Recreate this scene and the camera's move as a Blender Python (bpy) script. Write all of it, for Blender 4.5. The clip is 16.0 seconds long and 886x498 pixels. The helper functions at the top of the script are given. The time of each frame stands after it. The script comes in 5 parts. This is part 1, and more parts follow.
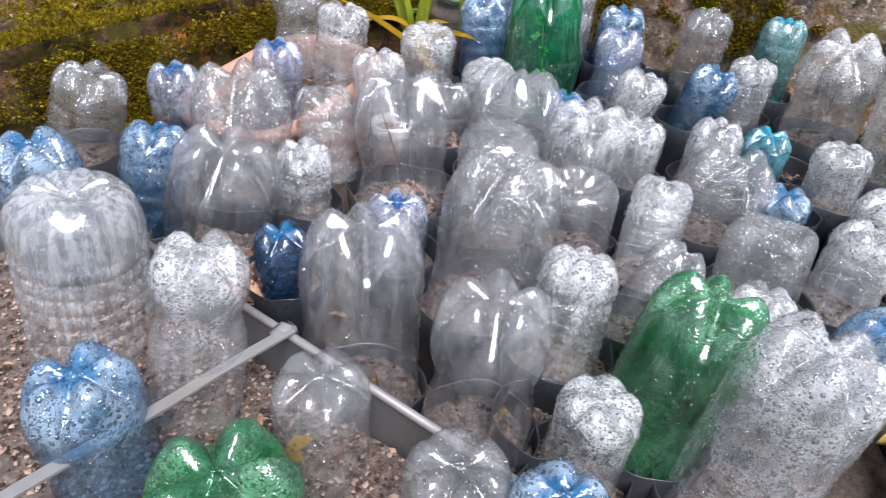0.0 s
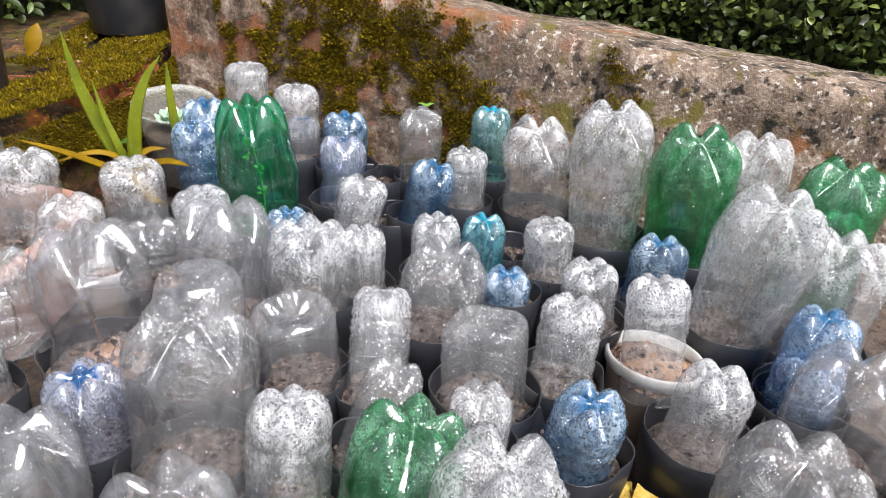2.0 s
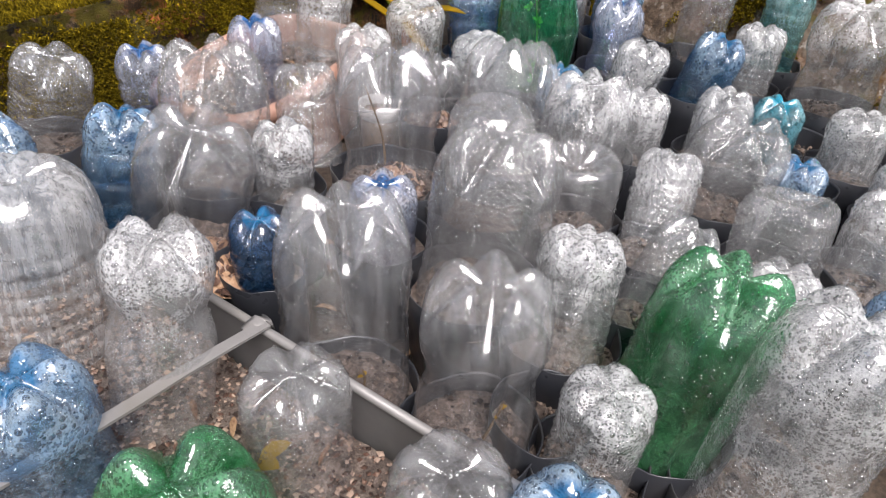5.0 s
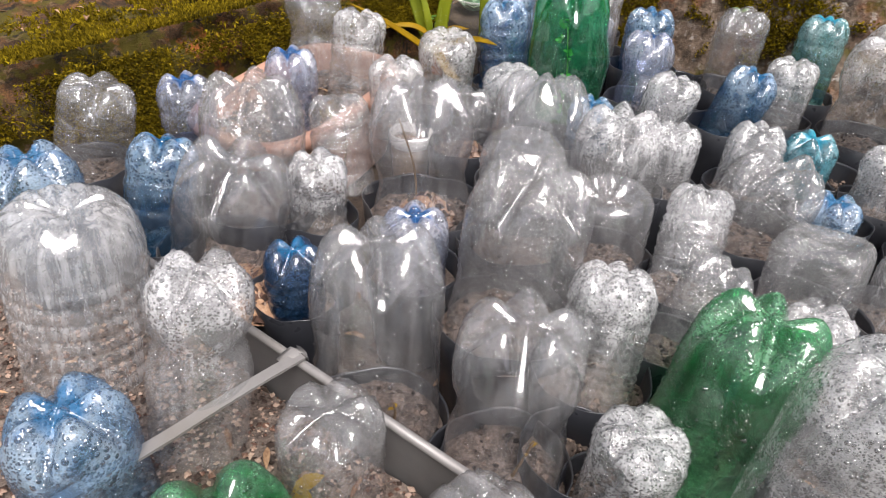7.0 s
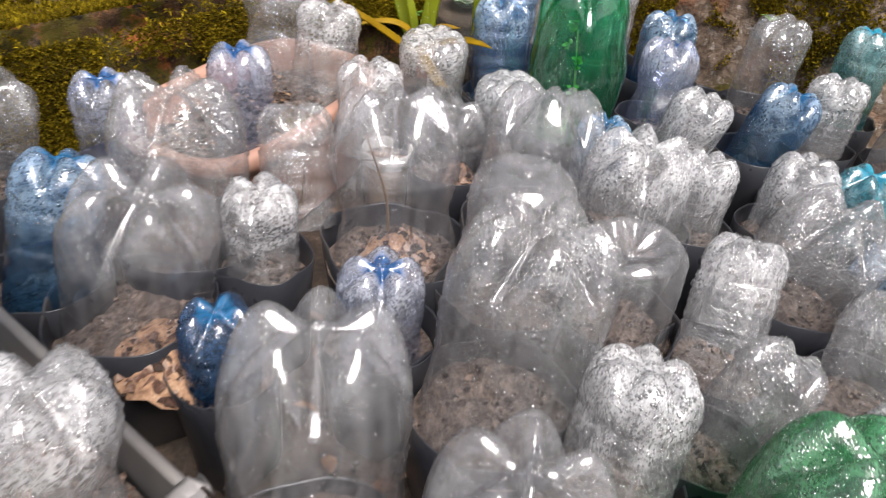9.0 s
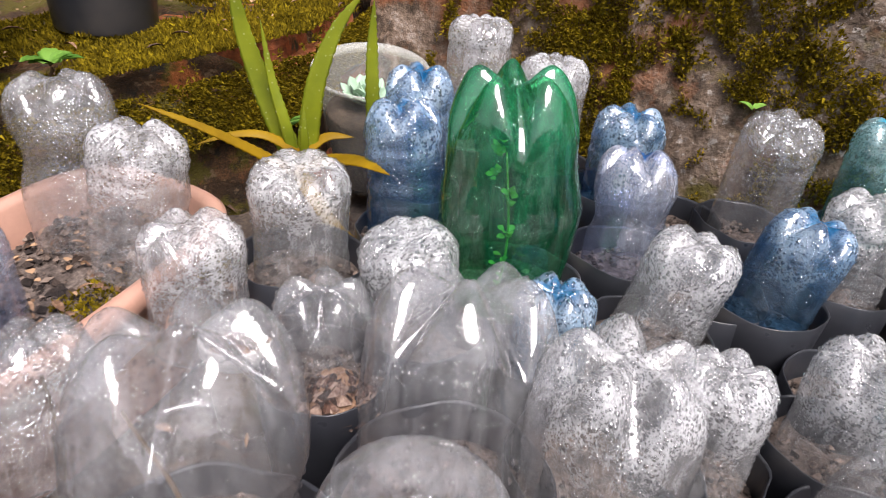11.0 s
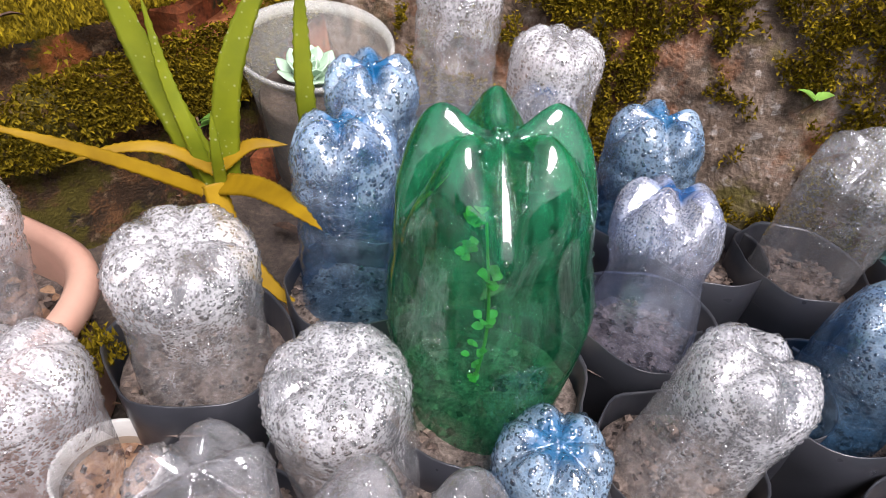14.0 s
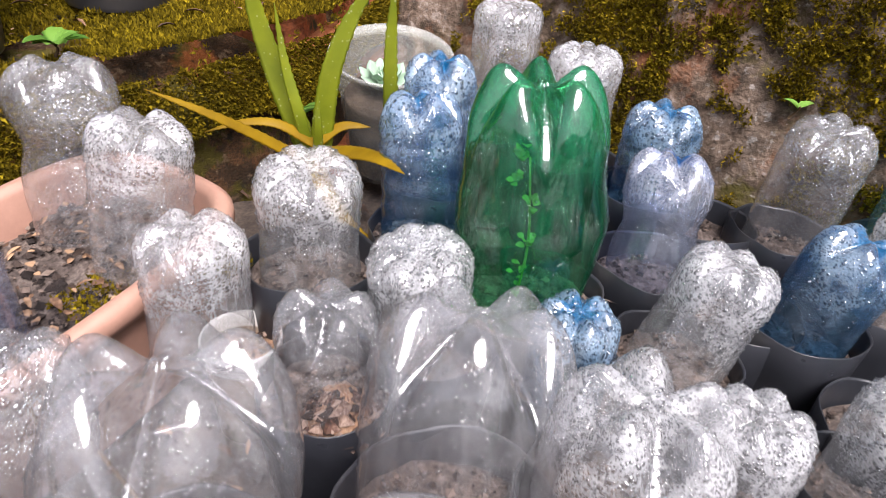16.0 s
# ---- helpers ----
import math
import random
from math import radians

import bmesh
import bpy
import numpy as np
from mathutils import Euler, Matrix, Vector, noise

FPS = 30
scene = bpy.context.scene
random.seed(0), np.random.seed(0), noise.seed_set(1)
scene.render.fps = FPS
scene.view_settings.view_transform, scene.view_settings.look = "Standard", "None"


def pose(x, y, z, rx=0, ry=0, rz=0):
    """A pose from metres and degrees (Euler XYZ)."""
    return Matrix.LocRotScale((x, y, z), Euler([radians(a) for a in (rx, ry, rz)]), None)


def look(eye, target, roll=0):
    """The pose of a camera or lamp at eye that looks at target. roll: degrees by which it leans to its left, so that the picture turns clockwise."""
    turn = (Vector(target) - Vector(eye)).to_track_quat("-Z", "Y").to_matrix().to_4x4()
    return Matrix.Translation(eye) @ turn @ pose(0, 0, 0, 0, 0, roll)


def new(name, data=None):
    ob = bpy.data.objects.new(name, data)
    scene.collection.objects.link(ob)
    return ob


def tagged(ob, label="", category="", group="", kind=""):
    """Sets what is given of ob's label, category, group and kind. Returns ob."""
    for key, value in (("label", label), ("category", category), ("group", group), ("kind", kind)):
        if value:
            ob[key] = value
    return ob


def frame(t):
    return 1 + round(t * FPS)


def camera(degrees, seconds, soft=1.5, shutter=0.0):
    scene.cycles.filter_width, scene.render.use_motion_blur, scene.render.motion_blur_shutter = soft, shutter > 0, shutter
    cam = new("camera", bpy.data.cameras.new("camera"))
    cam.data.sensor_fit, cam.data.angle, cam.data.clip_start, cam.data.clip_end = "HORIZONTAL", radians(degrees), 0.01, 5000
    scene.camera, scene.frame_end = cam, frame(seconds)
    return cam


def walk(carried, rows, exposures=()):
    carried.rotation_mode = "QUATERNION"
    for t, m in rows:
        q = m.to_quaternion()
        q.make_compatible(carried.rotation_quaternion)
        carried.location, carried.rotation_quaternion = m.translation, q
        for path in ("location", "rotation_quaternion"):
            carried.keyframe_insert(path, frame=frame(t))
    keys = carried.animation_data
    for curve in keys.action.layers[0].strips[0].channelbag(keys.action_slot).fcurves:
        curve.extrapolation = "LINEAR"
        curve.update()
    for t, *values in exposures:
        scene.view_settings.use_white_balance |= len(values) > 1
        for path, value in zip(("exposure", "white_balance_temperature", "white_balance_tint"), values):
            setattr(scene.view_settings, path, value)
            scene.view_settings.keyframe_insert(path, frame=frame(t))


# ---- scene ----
cam = camera(70.1, 16.0, soft=0.7, shutter=0.3)
PATH = [
    (0, (-0.0341, 0.015, 0.491), (0.0639, 1.6282, -0.6871), 5.89),
    (0.5, (0.0022, 0.012, 0.5002), (0.2154, 1.6331, -0.6516), 4.61),
    (1, (0.0494, 0.015, 0.5004), (0.5105, 1.6467, -0.5603), 5.96),
    (1.5, (0.084, 0.031, 0.5174), (0.6898, 1.6575, -0.4762), 4.29),
    (2, (0.0812, 0.043, 0.5272), (0.7023, 1.6974, -0.4094), 3.98),
    (2.5, (0.0666, 0.061, 0.533), (0.5996, 1.7496, -0.3969), 3.16),
    (3, (0.0268, 0.065, 0.4944), (0.3862, 1.747, -0.5262), 3.84),
    (3.5, (0.0068, 0.058, 0.4705), (0.2479, 1.6935, -0.6551), 4.53),
    (4, (-0.0075, 0.051, 0.4512), (0.1779, 1.6396, -0.7496), 5.45),
    (4.5, (-0.0225, 0.048, 0.4499), (0.0819, 1.6233, -0.7779), 4.74),
    (4.7, (-0.0227, 0.046, 0.4529), (0.0768, 1.6295, -0.7647), 4.41),
    (6.8, (-0.0246, 0.049, 0.4738), (0.0138, 1.6932, -0.6643), 4.08),
    (7, (-0.0324, 0.049, 0.4711), (-0.0058, 1.683, -0.6819), 3.92),
    (7.5, (-0.039, 0.048, 0.4665), (0.0158, 1.6884, -0.6763), 6.29),
    (8, (-0.0495, 0.049, 0.4716), (-0.0035, 1.5928, -0.799), 7.17),
    (8.5, (-0.0447, 0.089, 0.4399), (-0.0503, 1.6988, -0.7469), 6.1),
    (9, (-0.0261, 0.18, 0.4335), (0.0436, 1.8131, -0.7189), 6.42),
    (9.5, (-0.0099, 0.239, 0.4209), (0.137, 1.8919, -0.6955), 6.23),
    (10, (0.0052, 0.314, 0.4202), (0.1728, 2.0394, -0.5772), 4.06),
    (10.2, (0.0106, 0.335, 0.4167), (0.1877, 2.0877, -0.5303), 5.17),
    (12.3, (0.048, 0.564, 0.4129), (0.2705, 2.2056, -0.7077), 5.02),
    (12.5, (0.0499, 0.572, 0.4141), (0.2638, 2.2116, -0.711), 5.34),
    (13, (0.0558, 0.584, 0.4156), (0.2806, 2.1996, -0.7417), 6.22),
    (13.5, (0.0576, 0.598, 0.4178), (0.2893, 2.1792, -0.7848), 6.74),
    (14, (0.0611, 0.604, 0.4241), (0.2883, 2.1723, -0.796), 6.4),
    (14.5, (0.0592, 0.593, 0.4229), (0.2796, 2.2033, -0.7425), 6.14),
    (15, (0.0464, 0.557, 0.4198), (0.2223, 2.2156, -0.6838), 6.09),
    (15.5, (0.0351, 0.52, 0.4228), (0.1709, 2.197, -0.6585), 5.94),
    (16, (0.0352, 0.467, 0.4218), (0.1669, 2.1444, -0.6594), 6.15),
]
EXPOSURE = [(0.0, 0.68, 5950, 14), (0.5, 0.58, 6300, 14), (1.0, 0.60, 6300, 13), (1.5, 0.70, 6300, 13), (2.5, 0.74, 6300, 13), (4.5, 0.57, 6450, 14), (8.5, 0.60, 6600, 14), (10.0, 0.63, 6550, 15), (12.5, 0.78, 6400, 20), (14.0, 0.83, 6350, 20), (15.0, 0.92, 6300, 20), (16.0, 0.83, 6350, 19)]
walk(cam, [(t, look(eye, target, roll)) for t, eye, target, roll in PATH], EXPOSURE)
scene.cycles.transparent_max_bounces = 40

# ---- light ----
world = bpy.data.worlds.new("sky")
scene.world = world
world.use_nodes = True
wn, wl = world.node_tree.nodes, world.node_tree.links
sky = wn.new("ShaderNodeTexSky")
sky.sky_type, sky.sun_disc = "NISHITA", False
sky.sun_elevation, sky.sun_rotation = radians(58), radians(165)
sky.air_density, sky.dust_density, sky.ozone_density = 1.0, 4.0, 1.0
pale = wn.new("ShaderNodeHueSaturation")
pale.inputs["Saturation"].default_value = 0.35
wl.new(sky.outputs[0], pale.inputs["Color"])
wl.new(pale.outputs[0], wn["Background"].inputs["Color"])
wn["Background"].inputs["Strength"].default_value = 0.11
sun = new("sun", bpy.data.lights.new("sun", "SUN"))
sun.data.energy, sun.data.angle, sun.data.color = 4.6, radians(36), (1.0, 0.98, 0.95)
sun.matrix_world = look((0.35, -1.3, 2.15), (0, 0, 0))


# ---- materials ----
def material(name):
    m = bpy.data.materials.new(name)
    m.use_nodes = True
    nt = m.node_tree
    for n in list(nt.nodes):
        nt.nodes.remove(n)
    out = nt.nodes.new("ShaderNodeOutputMaterial")
    return m, nt, out


def node(nt, kind, **values):
    n = nt.nodes.new(kind)
    for key, v in values.items():
        n.inputs[key.replace("_", " ")].default_value = v
    return n


def ramp(nt, source, stops):
    n = nt.nodes.new("ShaderNodeValToRGB")
    e = n.color_ramp.elements
    while len(e) < len(stops):
        e.new(0.5)
    for k, (p, c) in enumerate(stops):
        e[k].position = p
        e[k].color = (*c, 1) if len(c) == 3 else c
    nt.links.new(source, n.inputs[0])
    return n.outputs[0]


def grey(v):
    return (v, v, v)


def mathn(nt, op, a, b=None, clamp=False):
    n = nt.nodes.new("ShaderNodeMath")
    n.operation, n.use_clamp = op, clamp
    for k, v in enumerate((a, b)):
        if v is None:
            continue
        if isinstance(v, (int, float)):
            n.inputs[k].default_value = v
        else:
            nt.links.new(v, n.inputs[k])
    return n.outputs[0]


def mixc(nt, fac, a, b, mode="MIX"):
    n = nt.nodes.new("ShaderNodeMix")
    n.data_type, n.blend_type = "RGBA", mode
    for sock, v in ((n.inputs[0], fac), (n.inputs[6], a), (n.inputs[7], b)):
        if isinstance(v, (int, float)):
            sock.default_value = v
        elif isinstance(v, tuple):
            sock.default_value = (*v, 1)
        else:
            nt.links.new(v, sock)
    return n.outputs[2]


def rough_surface(name, colours, scale=40, fine=300, roughness=0.85, bump=0.5, depth=0.002, spots=None, spec=0.3, island=0.0, obrand=0.0):
    """A weathered opaque surface: colours run along a two-scale noise; spots: (colour, scale, threshold)."""
    m, nt, out = material(name)
    tc = nt.nodes.new("ShaderNodeTexCoord")
    n1 = node(nt, "ShaderNodeTexNoise", Scale=scale, Detail=6.0, Roughness=0.62)
    n2 = node(nt, "ShaderNodeTexNoise", Scale=fine, Detail=3.0, Roughness=0.6)
    for n in (n1, n2):
        nt.links.new(tc.outputs["Object"], n.inputs["Vector"])
    v = mathn(nt, "ADD", mathn(nt, "MULTIPLY", n1.outputs[0], 0.65), mathn(nt, "MULTIPLY", n2.outputs[0], 0.35))
    if island:
        g = nt.nodes.new("ShaderNodeNewGeometry")
        v = mathn(nt, "ADD", v, mathn(nt, "MULTIPLY", mathn(nt, "SUBTRACT", g.outputs["Random Per Island"], 0.5), island))
    if obrand:
        g = nt.nodes.new("ShaderNodeObjectInfo")
        v = mathn(nt, "ADD", v, mathn(nt, "MULTIPLY", mathn(nt, "SUBTRACT", g.outputs["Random"], 0.5), obrand))
    k = len(colours)
    c = ramp(nt, v, [(0.32 + 0.36 * i / max(1, k - 1), colours[i]) for i in range(k)])
    if spots:
        for col, sc, th in spots:
            n3 = node(nt, "ShaderNodeTexNoise", Scale=sc, Detail=5.0, Roughness=0.65)
            nt.links.new(tc.outputs["Object"], n3.inputs["Vector"])
            c = mixc(nt, ramp(nt, n3.outputs[0], [(th, grey(0)), (th + 0.07, grey(1))]), c, col)
    b = node(nt, "ShaderNodeBump", Strength=bump, Distance=depth)
    nt.links.new(v, b.inputs["Height"])
    p = nt.nodes.new("ShaderNodeBsdfPrincipled")
    p.inputs["Roughness"].default_value = roughness
    p.inputs["Specular IOR Level"].default_value = spec
    nt.links.new(c, p.inputs["Base Color"])
    nt.links.new(b.outputs[0], p.inputs["Normal"])
    nt.links.new(p.outputs[0], out.inputs[0])
    return m


def pet(name, tint, haze=0.1, wet=0.5, drop=420, body=(0.9, 0.9, 0.91), fog=0.0, mist=(0.95, 0.955, 0.96), low=0.28, core=None, spread=0.06):
    """Thin clear plastic, fogged and beaded with condensation: tint colours what is seen through it, haze is the
    milkiness of the plastic itself, fog the white film of fine droplets between larger clear drops."""
    m, nt, out = material(name)
    tc = nt.nodes.new("ShaderNodeTexCoord")
    info = nt.nodes.new("ShaderNodeObjectInfo")
    shift = nt.nodes.new("ShaderNodeVectorMath")
    shift.operation = "ADD"
    nt.links.new(tc.outputs["Object"], shift.inputs[0])
    nt.links.new(info.outputs["Random"], shift.inputs[1])
    # drops of three sizes, their outlines pulled out of round
    warp = node(nt, "ShaderNodeTexNoise", Scale=190.0, Detail=2.0)
    nt.links.new(shift.outputs[0], warp.inputs["Vector"])
    pull = nt.nodes.new("ShaderNodeVectorMath")
    pull.operation = "MULTIPLY_ADD"
    nt.links.new(warp.outputs["Color"], pull.inputs[0])
    pull.inputs[1].default_value = (0.0011, 0.0011, 0.0018)
    nt.links.new(shift.outputs[0], pull.inputs[2])
    holes, domes, edges = [], [], []
    for sc, reach, least in ((drop, 0.30, 0.30 if fog >= 0.15 else 0.08), (drop * 2.1, 0.30, 0.28 if fog >= 0.15 else 0.08)):
        cell = node(nt, "ShaderNodeTexVoronoi", Scale=float(sc))
        nt.links.new(pull.outputs[0], cell.inputs["Vector"])
        own = nt.nodes.new("ShaderNodeSeparateXYZ")
        nt.links.new(cell.outputs["Color"], own.inputs[0])
        inside = mathn(nt, "SUBTRACT", mathn(nt, "ADD", mathn(nt, "MULTIPLY", own.outputs[0], reach), least), cell.outputs["Distance"])
        hole = mathn(nt, "MULTIPLY", inside, 14.0, True)
        holes.append(hole)
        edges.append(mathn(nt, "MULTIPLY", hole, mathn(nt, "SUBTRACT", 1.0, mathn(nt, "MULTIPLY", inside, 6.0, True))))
        domes.append(mathn(nt, "POWER", mathn(nt, "MULTIPLY", inside, 2.2, True), 0.6))
    which = node(nt, "ShaderNodeTexNoise", Scale=85.0, Detail=2.0)
    nt.links.new(shift.outputs[0], which.inputs["Vector"])
    coarse = ramp(nt, which.outputs[0], [(0.40, grey(0)), (0.56, grey(1))])
    mottle = node(nt, "ShaderNodeTexNoise", Scale=900.0, Detail=2.0)
    nt.links.new(shift.outputs[0], mottle.inputs["Vector"])
    net = mathn(nt, "MULTIPLY", mathn(nt, "SUBTRACT", 1.0, mathn(nt, "MULTIPLY", mixc(nt, coarse, holes[1], holes[0]), 0.7)), ramp(nt, mottle.outputs[0], [(0.3, grey(0.6)), (0.65, grey(1))]))
    dome = mixc(nt, coarse, mathn(nt, "MULTIPLY", domes[1], 0.45), domes[0])
    big = node(nt, "ShaderNodeTexNoise", Scale=45.0, Detail=3.0)
    nt.links.new(shift.outputs[0], big.inputs["Vector"])
    patch = ramp(nt, big.outputs[0], [(0.34, grey(0.15)), (0.58, grey(1))])
    # the film gathers on the upper part of the bottle
    sep = nt.nodes.new("ShaderNodeSeparateXYZ")
    nt.links.new(tc.outputs["Object"], sep.inputs[0])
    high = ramp(nt, mathn(nt, "ADD", mathn(nt, "MULTIPLY", sep.outputs[2], 8.0), 1.0), [(0.25, grey(spread)), (0.55, grey(max(0.3, spread))), (0.82, grey(1))])
    where = mathn(nt, "MULTIPLY", patch, high)
    h = mathn(nt, "MULTIPLY", dome, mathn(nt, "ADD", mathn(nt, "MULTIPLY", where, 0.85), mathn(nt, "MULTIPLY", coarse, 0.15)))
    wave = node(nt, "ShaderNodeTexNoise", Scale=70.0, Detail=2.0)
    nt.links.new(shift.outputs[0], wave.inputs["Vector"])
    fine = node(nt, "ShaderNodeTexNoise", Scale=260.0, Detail=3.0)
    nt.links.new(shift.outputs[0], fine.inputs["Vector"])
    # trickles run down the walls
    long = nt.nodes.new("ShaderNodeVectorMath")
    long.operation = "MULTIPLY"
    nt.links.new(shift.outputs[0], long.inputs[0])
    long.inputs[1].default_value = (1.0, 1.0, 0.16)
    run = node(nt, "ShaderNodeTexNoise", Scale=150.0, Detail=4.0, Roughness=0.6)
    nt.links.new(long.outputs[0], run.inputs["Vector"])
    b0 = node(nt, "ShaderNodeBump", Strength=0.14, Distance=0.002)
    nt.links.new(mathn(nt, "ADD", mathn(nt, "ADD", wave.outputs[0], mathn(nt, "MULTIPLY", run.outputs[0], 0.35)), mathn(nt, "MULTIPLY", fine.outputs[0], 0.05)), b0.inputs["Height"])
    b = node(nt, "ShaderNodeBump", Strength=wet, Distance=0.0014)
    nt.links.new(h, b.inputs["Height"])
    nt.links.new(b0.outputs[0], b.inputs["Normal"])
    lw = node(nt, "ShaderNodeLayerWeight", Blend=0.5)
    nt.links.new(b.outputs[0], lw.inputs["Normal"])
    gloss_amount = mathn(nt, "ADD", mathn(nt, "MULTIPLY", mathn(nt, "POWER", lw.outputs["Facing"], 5.0), 0.8), mathn(nt, "ADD", mathn(nt, "MULTIPLY", h, 0.25), 0.11), True)
    gl = node(nt, "ShaderNodeBsdfGlossy", Roughness=0.035)
    nt.links.new(b.outputs[0], gl.inputs["Normal"])
    cover = mathn(nt, "MULTIPLY", mathn(nt, "MULTIPLY", where, net), fog)
    # they have washed clear and cloudy streaks
    streak = ramp(nt, run.outputs[0], [(0.36, grey(0.3)), (0.66, grey(1.8))])
    speck = mathn(nt, "SUBTRACT", 1.35, mathn(nt, "MULTIPLY", holes[1], 0.9))
    milk = mathn(nt, "MULTIPLY", mathn(nt, "ADD", mathn(nt, "MULTIPLY", high, 1.0 - low), low), mathn(nt, "MULTIPLY", mathn(nt, "MULTIPLY", streak, speck), haze))
    own_hue, seen = body, tint
    if core:
        # the moulded base is thickest, and deepest in colour, about its middle
        flat = nt.nodes.new("ShaderNodeVectorMath")
        flat.operation = "MULTIPLY"
        nt.links.new(tc.outputs["Object"], flat.inputs[0])
        flat.inputs[1].default_value = (1, 1, 0.35)
        far = nt.nodes.new("ShaderNodeVectorMath")
        far.operation = "LENGTH"
        nt.links.new(flat.outputs[0], far.inputs[0])
        edge = mathn(nt, "ADD", mathn(nt, "MULTIPLY", far.outputs["Value"], 41.0), mathn(nt, "MULTIPLY", mathn(nt, "SUBTRACT", which.outputs[0], 0.5), 0.5))
        mid = ramp(nt, edge, [(0.42, grey(1)), (0.68, grey(0))])
        own_hue = mixc(nt, mid, body, core)
        seen = mixc(nt, mid, tint, tuple(min(1, 1.25 * c) for c in core))
        cover = mathn(nt, "MULTIPLY", cover, mathn(nt, "SUBTRACT", 1.0, mathn(nt, "MULTIPLY", mid, 0.85)))
        milk = mathn(nt, "ADD", milk, mathn(nt, "MULTIPLY", mid, 0.68))
    amount = mathn(nt, "ADD", cover, milk, True)
    hue = mixc(nt, mathn(nt, "DIVIDE", cover, mathn(nt, "ADD", amount, 0.001), True), own_hue, mist)
    df = nt.nodes.new("ShaderNodeBsdfDiffuse")
    tl = nt.nodes.new("ShaderNodeBsdfTranslucent")
    nt.links.new(hue, df.inputs["Color"])
    nt.links.new(hue, tl.inputs["Color"])
    nt.links.new(b.outputs[0], df.inputs["Normal"])
    film = node(nt, "ShaderNodeMixShader", Fac=0.45)
    nt.links.new(df.outputs[0], film.inputs[1])
    nt.links.new(tl.outputs[0], film.inputs[2])
    # dark rings painted into the tint stand in for light bent at drop rims
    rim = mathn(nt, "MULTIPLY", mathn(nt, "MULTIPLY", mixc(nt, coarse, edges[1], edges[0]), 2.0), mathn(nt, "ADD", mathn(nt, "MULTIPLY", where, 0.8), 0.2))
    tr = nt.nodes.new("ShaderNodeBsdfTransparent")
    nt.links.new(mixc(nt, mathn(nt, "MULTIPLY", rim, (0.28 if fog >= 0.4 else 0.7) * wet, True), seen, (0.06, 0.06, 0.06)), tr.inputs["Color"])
    mx = nt.nodes.new("ShaderNodeMixShader")
    nt.links.new(amount, mx.inputs[0])
    nt.links.new(tr.outputs[0], mx.inputs[1])
    nt.links.new(film.outputs[0], mx.inputs[2])
    mx2 = nt.nodes.new("ShaderNodeMixShader")
    nt.links.new(gloss_amount, mx2.inputs[0])
    nt.links.new(mx.outputs[0], mx2.inputs[1])
    nt.links.new(gl.outputs[0], mx2.inputs[2])
    nt.links.new(mx2.outputs[0], out.inputs[0])
    return m


def sheet(name, colour, roughness=0.4, see=0.0, bump=0.15, scale=120, metallic=0.0, spec=0.5, dirt=None):
    """Moulded plastic or metal with fine scuffs; see: how far light passes through it."""
    m, nt, out = material(name)
    tc = nt.nodes.new("ShaderNodeTexCoord")
    n1 = node(nt, "ShaderNodeTexNoise", Scale=float(scale), Detail=5.0, Roughness=0.65)
    n2 = node(nt, "ShaderNodeTexNoise", Scale=scale / 9.0, Detail=4.0)
    for n in (n1, n2):
        nt.links.new(tc.outputs["Object"], n.inputs["Vector"])
    c = mixc(nt, n1.outputs[0], tuple(0.82 * v for v in colour), tuple(min(1, 1.15 * v) for v in colour))
    if dirt:
        c = mixc(nt, ramp(nt, n2.outputs[0], [(0.48, grey(0)), (0.68, grey(0.85))]), c, dirt)
    p = nt.nodes.new("ShaderNodeBsdfPrincipled")
    nt.links.new(c, p.inputs["Base Color"])
    rr = ramp(nt, n2.outputs[0], [(0.3, grey(roughness * 0.8)), (0.7, grey(min(1, roughness * 1.3)))])
    nt.links.new(rr, p.inputs["Roughness"])
    p.inputs["Metallic"].default_value = metallic
    p.inputs["Specular IOR Level"].default_value = spec
    b = node(nt, "ShaderNodeBump", Strength=bump, Distance=0.001)
    nt.links.new(n1.outputs[0], b.inputs["Height"])
    nt.links.new(b.outputs[0], p.inputs["Normal"])
    end = p.outputs[0]
    if see:
        tl = node(nt, "ShaderNodeBsdfTransparent", Color=(0.92, 0.92, 0.9, 1))
        mx = node(nt, "ShaderNodeMixShader", Fac=see)
        nt.links.new(end, mx.inputs[1])
        nt.links.new(tl.outputs[0], mx.inputs[2])
        end = mx.outputs[0]
    nt.links.new(end, out.inputs[0])
    return m


